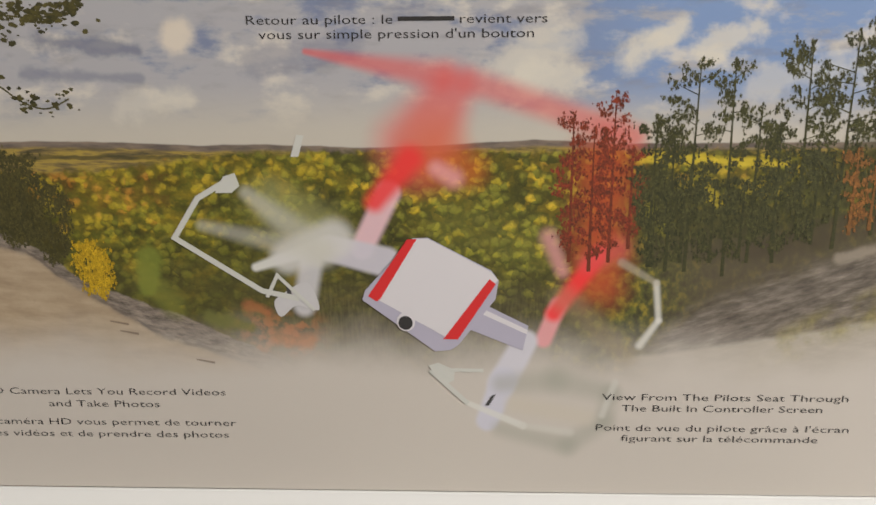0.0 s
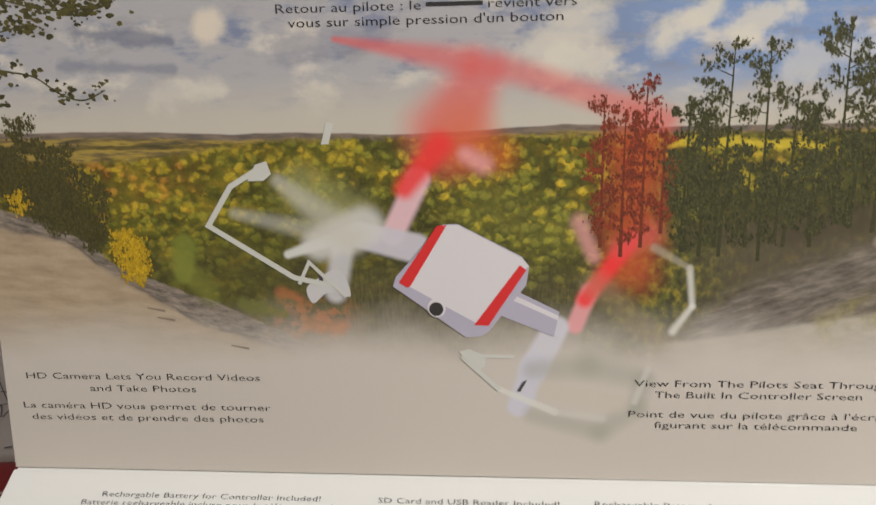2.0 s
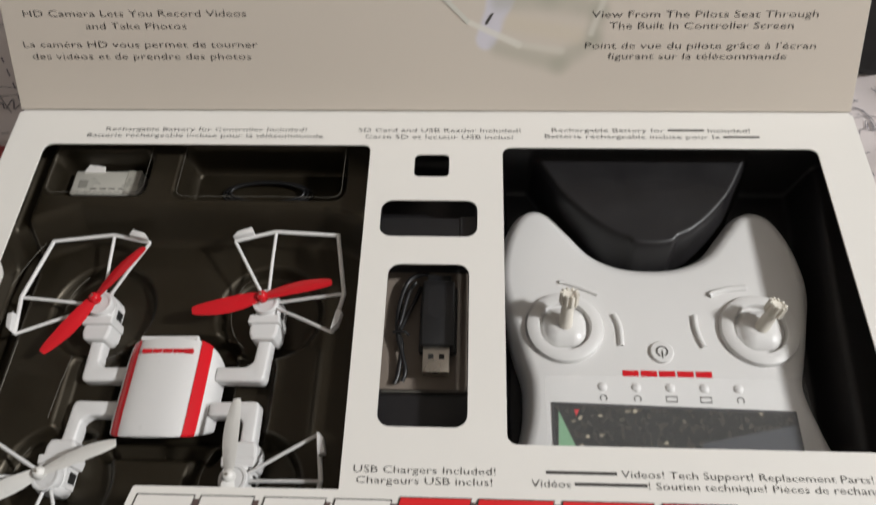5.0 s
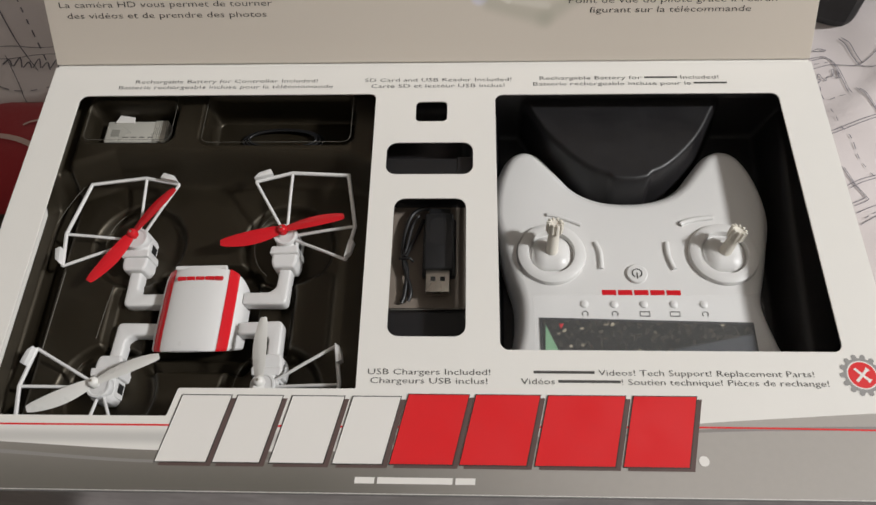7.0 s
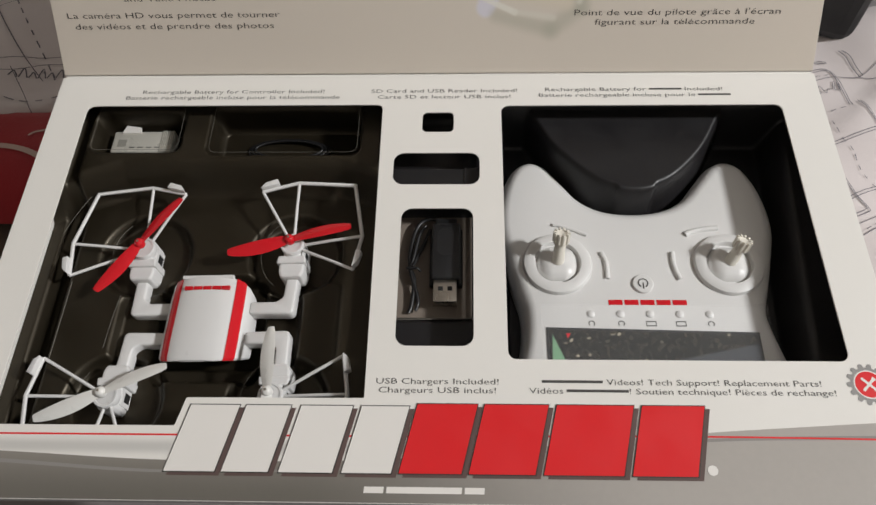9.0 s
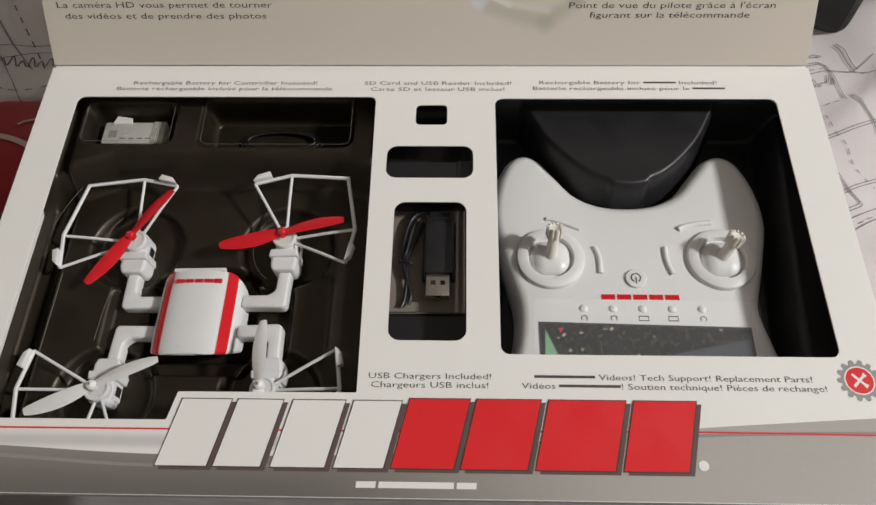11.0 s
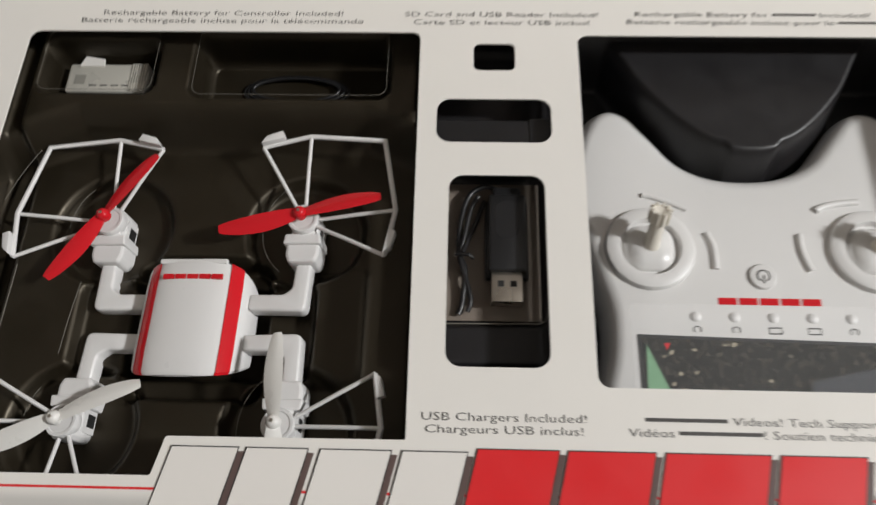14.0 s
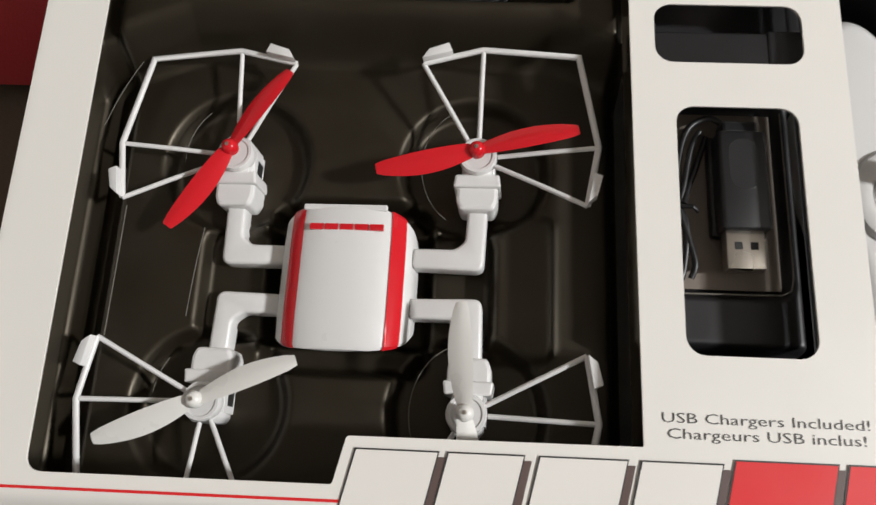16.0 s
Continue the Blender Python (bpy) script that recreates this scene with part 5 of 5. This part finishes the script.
def corner(sx, sy, spin, prop_material):
    """One arm of the drone with its motor, guard and propeller."""
    f = lambda x, y: (sx * x, sy * y)
    arm_pts = soft_corners([f(21, 4.6 + 0.6), f(44.6, 4.6), f(45.2, 27), f(38.6, 27), f(38.2, 14.6), f(34.8, 11.9), f(21, 11.9)], [0, 3.2, 0, 0, 1.5, 1.5, 0])
    part("arm", prism([mm(*p) for p in arm_pts], -0.0205, -0.0128, 0.0012, 3), PLASTIC, drone, smooth=40)
    hs = soft_corners([f(36.2, 24.4), f(47.2, 24.4), f(48.6, 27.5), f(48.6, 34.5), f(34.8, 34.5), f(34.8, 27.5)], [1.2] * 6)
    part("motor_housing", prism([mm(*p) for p in hs], -0.0215, -0.0088, 0.0012, 2), PLASTIC, drone)
    part("motor_clip", prism([mm(*f(*p)) for p in ((33.8, 31.8), (49.6, 31.8), (49.0, 36.2), (34.4, 36.2))], -0.0200, -0.0070, 0.0007), PLASTIC, drone)
    hub = (*mm(*f(*HUB)), 0)
    part("motor", merge(lathe([(0.0, -0.022), (0.0040, -0.022), (0.0044, -0.0205), (0.0044, -0.0062), (0.0038, -0.0054), (0.0, -0.0054)], 28, hub),
                        lathe([(0.0050, -0.0090), (0.0060, -0.0090), (0.0063, -0.0082), (0.0063, -0.0052), (0.0060, -0.0044), (0.0050, -0.0044), (0.0046, -0.0048)], 32, hub)), PLASTIC, drone, smooth=40)
    part("shaft", lathe([(0.0, -0.0045), (0.0007, -0.0045), (0.0007, 0.0029), (0.0, 0.003)], 10, hub), STEEL, drone)
    box_pts = soft_corners([f(36.9, 33.0), f(46.5, 33.0), f(46.5, 46.6), f(45.0, 48.4), f(38.4, 48.4), f(36.9, 46.6)], [0.6] * 6, 3)
    motor_box = part("motor_box", prism([mm(*p) for p in box_pts], -0.0232, -0.0074, 0.0006), PLASTIC, drone, smooth=40)
    for x0, x1 in ((36.2, 36.98), (46.42, 47.2)):
        xa, xb = sorted((sx * x0, sx * x1))
        ya, yb = sorted((sy * 37.6, sy * 42.6))
        wall = sheet_with_holes([[(ya - 2.6, -23.0), (yb + 2.6, -23.0), (yb + 2.2, -11.0), (ya - 2.2, -11.0)], [(ya, -19.5), (yb, -19.5), (yb, -13.5), (ya, -13.5)]], 0.0, xb - xa)
        wall.transform(Matrix(((0, 0, 0.001, xa / 1000), (0.001, 0, 0, 0), (0, 0.001, 0, 0), (0, 0, 0, 1))))
        part("side_frame", wall, PLASTIC, motor_box)
        part("side_slot", block(*mm(xa + 0.3, ya, -19.5), *mm(xb - 0.3, yb, -13.5)), HOLLOW_SHADE, motor_box)
    rim = [(*mm(*f(*p)), -0.0010) for p in GUARD]
    bars = [tube(rim, 0.00105, 8)]
    for i in (0, 1, 3, 4):
        g = Vector(f(*GUARD[i]))
        h = Vector(f(*HUB))
        s = h + (g - h).normalized() * 6.6
        bars.append(tube([(*mm(*s), -0.0068), (*mm(*(s + (g - s) * 0.5)), -0.0036), (*mm(*g), -0.0012)], 0.00085, 8))
    part("propeller_guard", merge(*bars), PLASTIC, drone, "thin white propeller guard", smooth=50)
    part("guard_vane", guard_tab(f(*GUARD[0]), f(*GUARD[1]), Vector(f(-1.2, 2.8))), PLASTIC, drone, smooth=40)
    part("guard_vane", guard_tab(f(*GUARD[4]), f(*GUARD[3]), Vector(f(2.4, -1.0))), PLASTIC, drone, smooth=40)
    prop = part("propeller", blade_bm(), prop_material, drone, "red propeller" if prop_material == RED_PLASTIC else "ivory white propeller", smooth=50)
    prop.matrix_local = pose(hub[0], hub[1], 0.0, 0, 0, spin)


corner(-1, 1, 58.0, RED_PLASTIC)
corner(1, 1, 12.5, RED_PLASTIC)
corner(-1, -1, 23.5, PLASTIC_PROP)
corner(1, -1, 94.5, PLASTIC_PROP)


# ---- the remote controller ----
PT = 0.0630         # its upper face
pad = thing("remote_controller", "white remote controller with two ivory sticks and a screen", "controller", at=(CX, 0.20, 0))
half = ((0.0, 50.5), (15, 52.4), (27, 59.0), (36.5, 71), (46, 82.5), (56.0, 85.6), (65.5, 79.5), (72.5, 62), (74.8, 40), (70.2, 18), (66.0, 2), (62.6, -12), (63.4, -30), (68.0, -48), (70.5, -66), (66, -82), (50, -94))
outline = [(x * 1.035 + (2.5 if y < -15 else 0), y) for x, y in half] + [(0.0, -97.0)] + [(-x, y) for x, y in half[:0:-1]]
outline = smooth_loop(outline, 7)


def puffed(loop, z_top, profile):
    """A solid from an outline whose edge is rounded: (inset, drop) in millimetres, outermost first."""
    bm = bmesh.new()
    P = [Vector(p) for p in loop]
    n = len(P)
    area = sum(P[i].x * P[(i + 1) % n].y - P[(i + 1) % n].x * P[i].y for i in range(n))
    sg = 1 if area > 0 else -1
    N = [Vector((-(P[(i + 1) % n] - P[i - 1]).y, (P[(i + 1) % n] - P[i - 1]).x)).normalized() * sg for i in range(n)]
    rows = [[bm.verts.new((*((p + q * ins) / 1000), z_top - drop / 1000)) for p, q in zip(P, N)] for ins, drop in profile]
    for a, b in zip(rows, rows[1:]):
        for k in range(n):
            bm.faces.new((a[k], a[(k + 1) % n], b[(k + 1) % n], b[k]))
    caps = [bm.faces.new(rows[0][::-1]), bm.faces.new(rows[-1])]
    bmesh.ops.triangulate(bm, faces=caps, ngon_method="EAR_CLIP")
    return bm


shell = puffed(outline, PT, [(0.5, 22), (0.0, 14), (0.3, 9.5), (1.0, 6.2), (2.2, 3.5), (3.6, 1.8), (5.2, 0.7), (6.6, 0.18), (7.8, 0.0)])
part("shell", shell, PAD, pad, "matt white controller shell", smooth=60)


def px(x, y):
    """World plan to the controller's own plan."""
    return (x - CX, y - 0.20)


for sx, tip in ((0.0680, (0.0689, 0.2232, 0.0826)), (0.1580, (0.1624, 0.2205, 0.0800))):
    bx, by = px(sx, 0.2150)
    ring = lathe([(0.0, 0.0), (0.0182, -0.001), (0.0184, 0.0004), (0.0176, 0.0022), (0.0152, 0.0032), (0.0124, 0.0030), (0.0117, 0.0014), (0.0115, -0.0010), (0.0, -0.0012)], 56, (bx, by, PT))
    mount = part("stick_mount", ring, PAD, pad, "round white stick surround", smooth=35)
    part("gimbal_slot", lathe([(0.0, -0.0010), (0.0117, -0.0010), (0.0117, -0.0004), (0.0, -0.0004)], 40, (bx, by, PT)), HOLLOW_SHADE, mount)
    cup = [(1000 * x, 1000 * y) for x, y in rounded(bx - 0.0102, by - 0.0102, bx + 0.0102, by + 0.0102, 0.0075, 8)]
    dome = puffed(cup, PT + 0.0042, [(0.0, 4.8), (0.2, 3.4), (1.4, 2.0), (3.2, 0.9), (5.0, 0.3), (6.6, 0.0)])
    part("gimbal_dome", dome, PAD, mount, smooth=50)
    foot, top = Vector((bx, by, PT + 0.003)), Vector((*px(tip[0], tip[1]), tip[2]))
    q = (top - foot).to_track_quat("Z", "Y").to_matrix().to_4x4()
    ln = (top - foot).length
    st = lathe([(0.0, 0.0), (0.0034, 0.0), (0.0032, 0.003), (0.0029, ln * 0.55), (0.0029, ln * 0.62), (0.0036, ln * 0.64), (0.0037, ln - 0.0016), (0.0033, ln - 0.0006), (0.0024, ln - 0.0008), (0.0, ln - 0.0016)], 24)
    stick = part("stick", moved(st, Matrix.Translation(foot) @ q), IVORY, pad, "ivory knurled control stick", smooth=35)
    for k in range(10):
        a = 2 * math.pi * k / 10
        tooth = block(-0.0006, -0.0009, ln - 0.0058, 0.0006, 0.0009, ln + 0.0002, 0.0003)
        part("knurl", moved(tooth, Matrix.Translation(foot) @ q @ pose(0.0036 * math.cos(a), 0.0036 * math.sin(a), 0, 0, 0, math.degrees(a) + 90)), IVORY, stick)


def trim_key(pts, w=0.0021):
    line = [(*px(*p), PT + 0.0004) for p in smooth_loop(pts, 6, closed=False)]
    key = part("trim_key", tube(line, w / 2, 10, flat=0.9), PAD, pad, "slim raised white trim key", smooth=50)
    part("key_gap", tube([(x, y, z - 0.0009) for x, y, z in line], w / 2 + 0.0005, 10, flat=0.5), PAD, key, smooth=50)


trim_key([(0.0668, 0.2395), (0.0700, 0.2390), (0.0770, 0.2365), (0.0848, 0.2330)])
trim_key([(0.0917, 0.2222), (0.0936, 0.2165), (0.0938, 0.2105), (0.0936, 0.2062)], 0.0027)
trim_key([(0.1378, 0.2333), (0.1402, 0.2347), (0.1465, 0.2365), (0.1556, 0.2376)], 0.0030)
trim_key([(0.1292, 0.2222), (0.1290, 0.2160), (0.1300, 0.2105), (0.1315, 0.2060)], 0.0028)

bx, by = px(0.1117, 0.2032)
power = part("power_button", lathe([(0.0, 0.0), (0.0054, -0.0002), (0.0055, 0.0006), (0.0050, 0.0013), (0.0, 0.0016)], 36, (bx, by, PT)), PAD, pad, "round white power button", smooth=35)
arc = [(bx + 0.0024 * math.cos(radians(a)), by + 0.0024 * math.sin(radians(a)), PT + 0.0016) for a in range(-60, 241, 12)]
part("power_mark", merge(tube(arc, 0.00028, 6), tube([(bx, by + 0.0002, PT + 0.0017), (bx, by - 0.0032, PT + 0.0016)], 0.00028, 6)), INK_GREY, power)
for i in range(5):
    x0 = 0.0930 + 0.0082 * i
    part("name_bar", block(*px(x0, 0.1912), PT - 0.0002, *px(x0 + 0.0072, 0.1941), PT + 0.0002), RED_PLASTIC, pad)
for i in range(5):
    x, y = px(0.0835 + 0.01505 * i, 0.1860)
    part("indicator", lathe([(0.0, 0.0), (0.0021, -0.0002), (0.0020, 0.0005), (0.0012, 0.0010), (0.0, 0.0011)], 20, (x, y, PT)), PAD, pad, "small round white indicator", smooth=40)
    y -= 0.0053
    if i in (2, 3):
        fr = [(x - 0.0024, y - 0.0012), (x + 0.0024, y - 0.0012), (x + 0.0024, y + 0.0012), (x - 0.0024, y + 0.0012)]
        m = tube([(*p, PT + 0.0001) for p in fr], 0.00022, 6, closed=True)
    else:
        m = tube([(x + 0.0015 * math.cos(radians(a)), y + 0.0013 * math.sin(radians(a)), PT + 0.0001) for a in range(-50, 231, 14)], 0.00024, 6)
    part("symbol", m, INK_GREY, pad)


def screen_print():
    """The picture on the screen's protective sheet: a dim street with a green wedge and a grey slab."""
    g = Nodes("screen_picture")
    x, y, _ = g.xyz()
    warp = g.math("MULTIPLY", g.noise(700, 3), 0.004)
    d, c = g.cells(330, g.vec(g.math("ADD", x, warp), g.math("MULTIPLY_ADD", y, 1.4, warp)))
    r, gg, _ = g.xyz(c)
    n = g.noise(330, 6, g.vec(x, g.math("MULTIPLY", y, 0.8)), 0.7)
    col = g.ramp(n, [(0.38, (0.004, 0.005, 0.004, 1)), (0.54, (0.013, 0.013, 0.010, 1)), (0.63, (0.06, 0.049, 0.036, 1)), (0.72, (0.17, 0.135, 0.10, 1))])
    spark = g.math("MULTIPLY", g.ease(r, 0.93, 0.96), g.ease(d, 0.42, 0.22))
    col = g.mix(spark, col, (0.40, 0.35, 0.26, 1))
    u, v = g.math("MULTIPLY", x, 1000.0), g.math("MULTIPLY", y, 1000.0)
    wedge = g.math("MULTIPLY", g.ease(g.math("ADD", u, g.math("MULTIPLY", v, 0.42)), -58.0, -59.0), g.ease(g.math("SUBTRACT", u, g.math("MULTIPLY", v, 0.05)), -46.6, -46.0))
    col = g.mix(wedge, col, (0.22, 0.42, 0.25, 1))
    slab = g.math("MULTIPLY", g.ease(g.math("SUBTRACT", v, g.math("MULTIPLY", u, 0.22)), -41.5, -43.0), g.ease(u, 12.0, 14.0))
    col = g.mix(slab, col, (0.062, 0.066, 0.075, 1))
    return g.end(col, 0.16)


SW, SH = 0.0517, 0.060
sx, sy = px(0.1132, 0.1770)
part("screen", prism([(sx - SW, sy), (sx + SW + 0.0005, sy - 0.0022), (sx + SW, sy - SH), (sx - SW, sy - SH)], PT - 0.001, PT + 0.0006, 0.0002), screen_print(), pad, "dark glossy screen with a printed sample picture")
part("screen_bezel", sheet_with_holes([[(sx - SW - 0.0013, sy + 0.0013), (sx + SW + 0.0018, sy - 0.0009), (sx + SW + 0.0013, sy - SH - 0.001), (sx - SW - 0.0013, sy - SH - 0.001)], [(sx - SW, sy), (sx + SW + 0.0005, sy - 0.0022), (sx + SW, sy - SH), (sx - SW, sy - SH)]], PT - 0.0005, PT + 0.0004), RUBBER, pad)
part("screen_marker", prism([(sx - SW + 0.0085, sy - 0.0022), (sx - SW + 0.0108, sy - 0.0022), (sx - SW + 0.0092, sy - 0.0052)], PT + 0.0006, PT + 0.0008), RED_PLASTIC, pad)

film_mat = bpy.data.materials.new("clear_film")
film_mat.use_nodes = True
fb = film_mat.node_tree.nodes["Principled BSDF"]
fb.inputs["Base Color"].default_value = (1, 1, 1, 1)
fb.inputs["Roughness"].default_value, fb.inputs["Alpha"].default_value, fb.inputs["IOR"].default_value = 0.16, 0.07, 1.45


def film_z(X, Y):
    curl = np.clip((X - 0.048) / 0.016, 0, 1) ** 2
    return PT + 0.0014 + 0.0002 * np.sin(140 * X + 60 * Y) + curl * 0.006


film_ob = part("protective_film", relief(sx - SW - 0.004, sy - SH, sx + SW + 0.0065, sy + 0.0135, 0.0022, film_z), film_mat, pad, "clear protective film curling at its edge")
film_ob.visible_shadow = False

# ---- charger, reader, batteries ----
charger = thing("usb_charger", "black plastic charger with a bare metal plug and a looped cable", "charger", at=(0.0013, 0.0008, 0))
body = block(0.0004, 0.1962, 0.0705, 0.0152, 0.2290, 0.0810, 0.0012, 3)
part("charger_body", body, RUBBER, charger, smooth=40)
part("charger_skirt", block(-0.0008, 0.1958, 0.0694, 0.0164, 0.2298, 0.0735, 0.001, 2), RUBBER, charger, smooth=40)
part("grip_mark", prism(rounded(0.0030, 0.2090, 0.0126, 0.2262, 0.0046), 0.0809, 0.08105, 0.0001), RUBBER, charger)
part("end_cap", block(0.0022, 0.2286, 0.0725, 0.0134, 0.2330, 0.0795, 0.001), RUBBER, charger)
plug = part("plug", block(0.0016, 0.1842, 0.0738, 0.0134, 0.1966, 0.0788, 0.0004), STEEL, charger, "bright metal plug", smooth=40)
for x in (0.0040, 0.0088):
    part("plug_hole", block(x, 0.1903, 0.0786, x + 0.0024, 0.1927, 0.07885), HOLLOW_SHADE, plug)
for pts, r in (((( 0.006, 0.2325, 0.074), (0.0, 0.2360, 0.074), (-0.0070, 0.2320, 0.0735), (-0.0105, 0.2200, 0.073), (-0.0110, 0.2080, 0.0725), (-0.0085, 0.1990, 0.073), (-0.0095, 0.1860, 0.0715), (-0.0110, 0.1815, 0.071)), 0.0011),
               (((-0.0035, 0.2310, 0.0745), (-0.0065, 0.2250, 0.0745), (-0.0090, 0.2130, 0.074), (-0.0105, 0.2050, 0.0735), (-0.0080, 0.1950, 0.073), (-0.0062, 0.1870, 0.0725), (-0.0075, 0.1825, 0.0715)), 0.0010),
               (((-0.0010, 0.2300, 0.0725), (-0.0040, 0.2210, 0.0725), (-0.0075, 0.2120, 0.0735), (-0.0095, 0.2060, 0.0745)), 0.0010)):
    part("cable", tube(smooth_loop(pts, 7, closed=False), r, 10), RUBBER, charger, "thin black cable", smooth=60)
# pale tube for the glint along the charger pocket's rim
part("pocket_rim_glint", tube([(0.0248, 0.2400, 0.0723), (0.0250, 0.1840, 0.0723), (0.0240, 0.1800, 0.0723), (0.0210, 0.1786, 0.0723), (-0.0150, 0.1782, 0.0723)], 0.0003, 8), GLINT, tray3, "thin pale line put in for a glint on the tray's edge")
part("cable_tie", tube([(-0.0126, 0.2052, 0.0745), (-0.0070, 0.2048, 0.0758), (-0.0052, 0.2035, 0.0745)], 0.0007, 8), RUBBER, charger)
tagged(part("backing_board", block(-0.0180, 0.1805, 0.0686, 0.0225, 0.2405, 0.0692, 0.0002), KRAFT, None), "grey-brown board under the charger", "board")

reader = thing("card_reader", "flat black card reader lying in its slot", "card reader")
part("reader_body", block(-0.0215, 0.2462, 0.0802, 0.0292, 0.2628, 0.0838, 0.0008), RUBBER, reader)
part("reader_cap", block(0.0180, 0.2456, 0.0800, 0.0298, 0.2634, 0.0844, 0.0008), RUBBER, reader)
part("card_slot", block(-0.0216, 0.2490, 0.0815, -0.0212, 0.2600, 0.0824), HOLLOW_SHADE, reader)
sdc = thing("memory_card", "small grey memory card lying in its slot", "memory card")
part("card_body", prism(soft_corners([(-0.0085, 0.2872), (0.0045, 0.2872), (0.0045, 0.2950), (0.0030, 0.2975), (-0.0085, 0.2975)], [0.0006] * 5), 0.0692, 0.0712, 0.0002), surface("grey_card_plastic", (0.34, 0.34, 0.34, 1), 0.5), sdc)
part("card_label", block(-0.0075, 0.2890, 0.0711, 0.0035, 0.2940, 0.0713), WHITE_PRINT, sdc)

batt = thing("battery_pack", "flat silver battery pack with a white tag", "battery")
part("cell", block(-0.1900, 0.2876, 0.0586, -0.1535, 0.3030, 0.0668, 0.0012, 3), BATTERY, batt, smooth=40)
part("end_wrap", block(-0.1577, 0.2874, 0.0584, -0.1532, 0.3032, 0.0670, 0.0012, 3), surface("pale_wrap", (0.62, 0.60, 0.55, 1), 0.35), batt, smooth=40)
for i in range(7):
    part("wrap_rib", block(-0.1606 + 0.0011 * i, 0.2880, 0.0664, -0.1601 + 0.0011 * i, 0.3028, 0.0673), BATTERY, batt)
for i in range(4):
    part("wrap_line", block(-0.1790 + 0.0050 * i, 0.2905, 0.0667, -0.1757 + 0.0050 * i, 0.2912, 0.06690), INK_GREY, batt)
part("tag", prism([(-0.1850, 0.3010), (-0.1735, 0.3010), (-0.1740, 0.3050), (-0.1830, 0.3065)], 0.0668, 0.0676, 0.0001), WHITE_PRINT, batt, "white tag")
part("printed_code", block(-0.1862, 0.2915, 0.0667, -0.1812, 0.2965, 0.06695), surface("label_grey_print", (0.26, 0.25, 0.22, 1), 0.5), batt)
lead = thing("charging_cable", "coiled black cable lying in a tray pocket", "cable")
for i in range(3):
    ring = [(-0.086 + (0.024 - 0.002 * i) * math.cos(a / 20 * math.pi), 0.2945 + (0.0085 - 0.001 * i) * math.sin(a / 20 * math.pi), 0.0576 + 0.0010 * i) for a in range(40)]
    part("loop", tube(ring, 0.0008, 8, closed=True), RUBBER, lead, smooth=60)
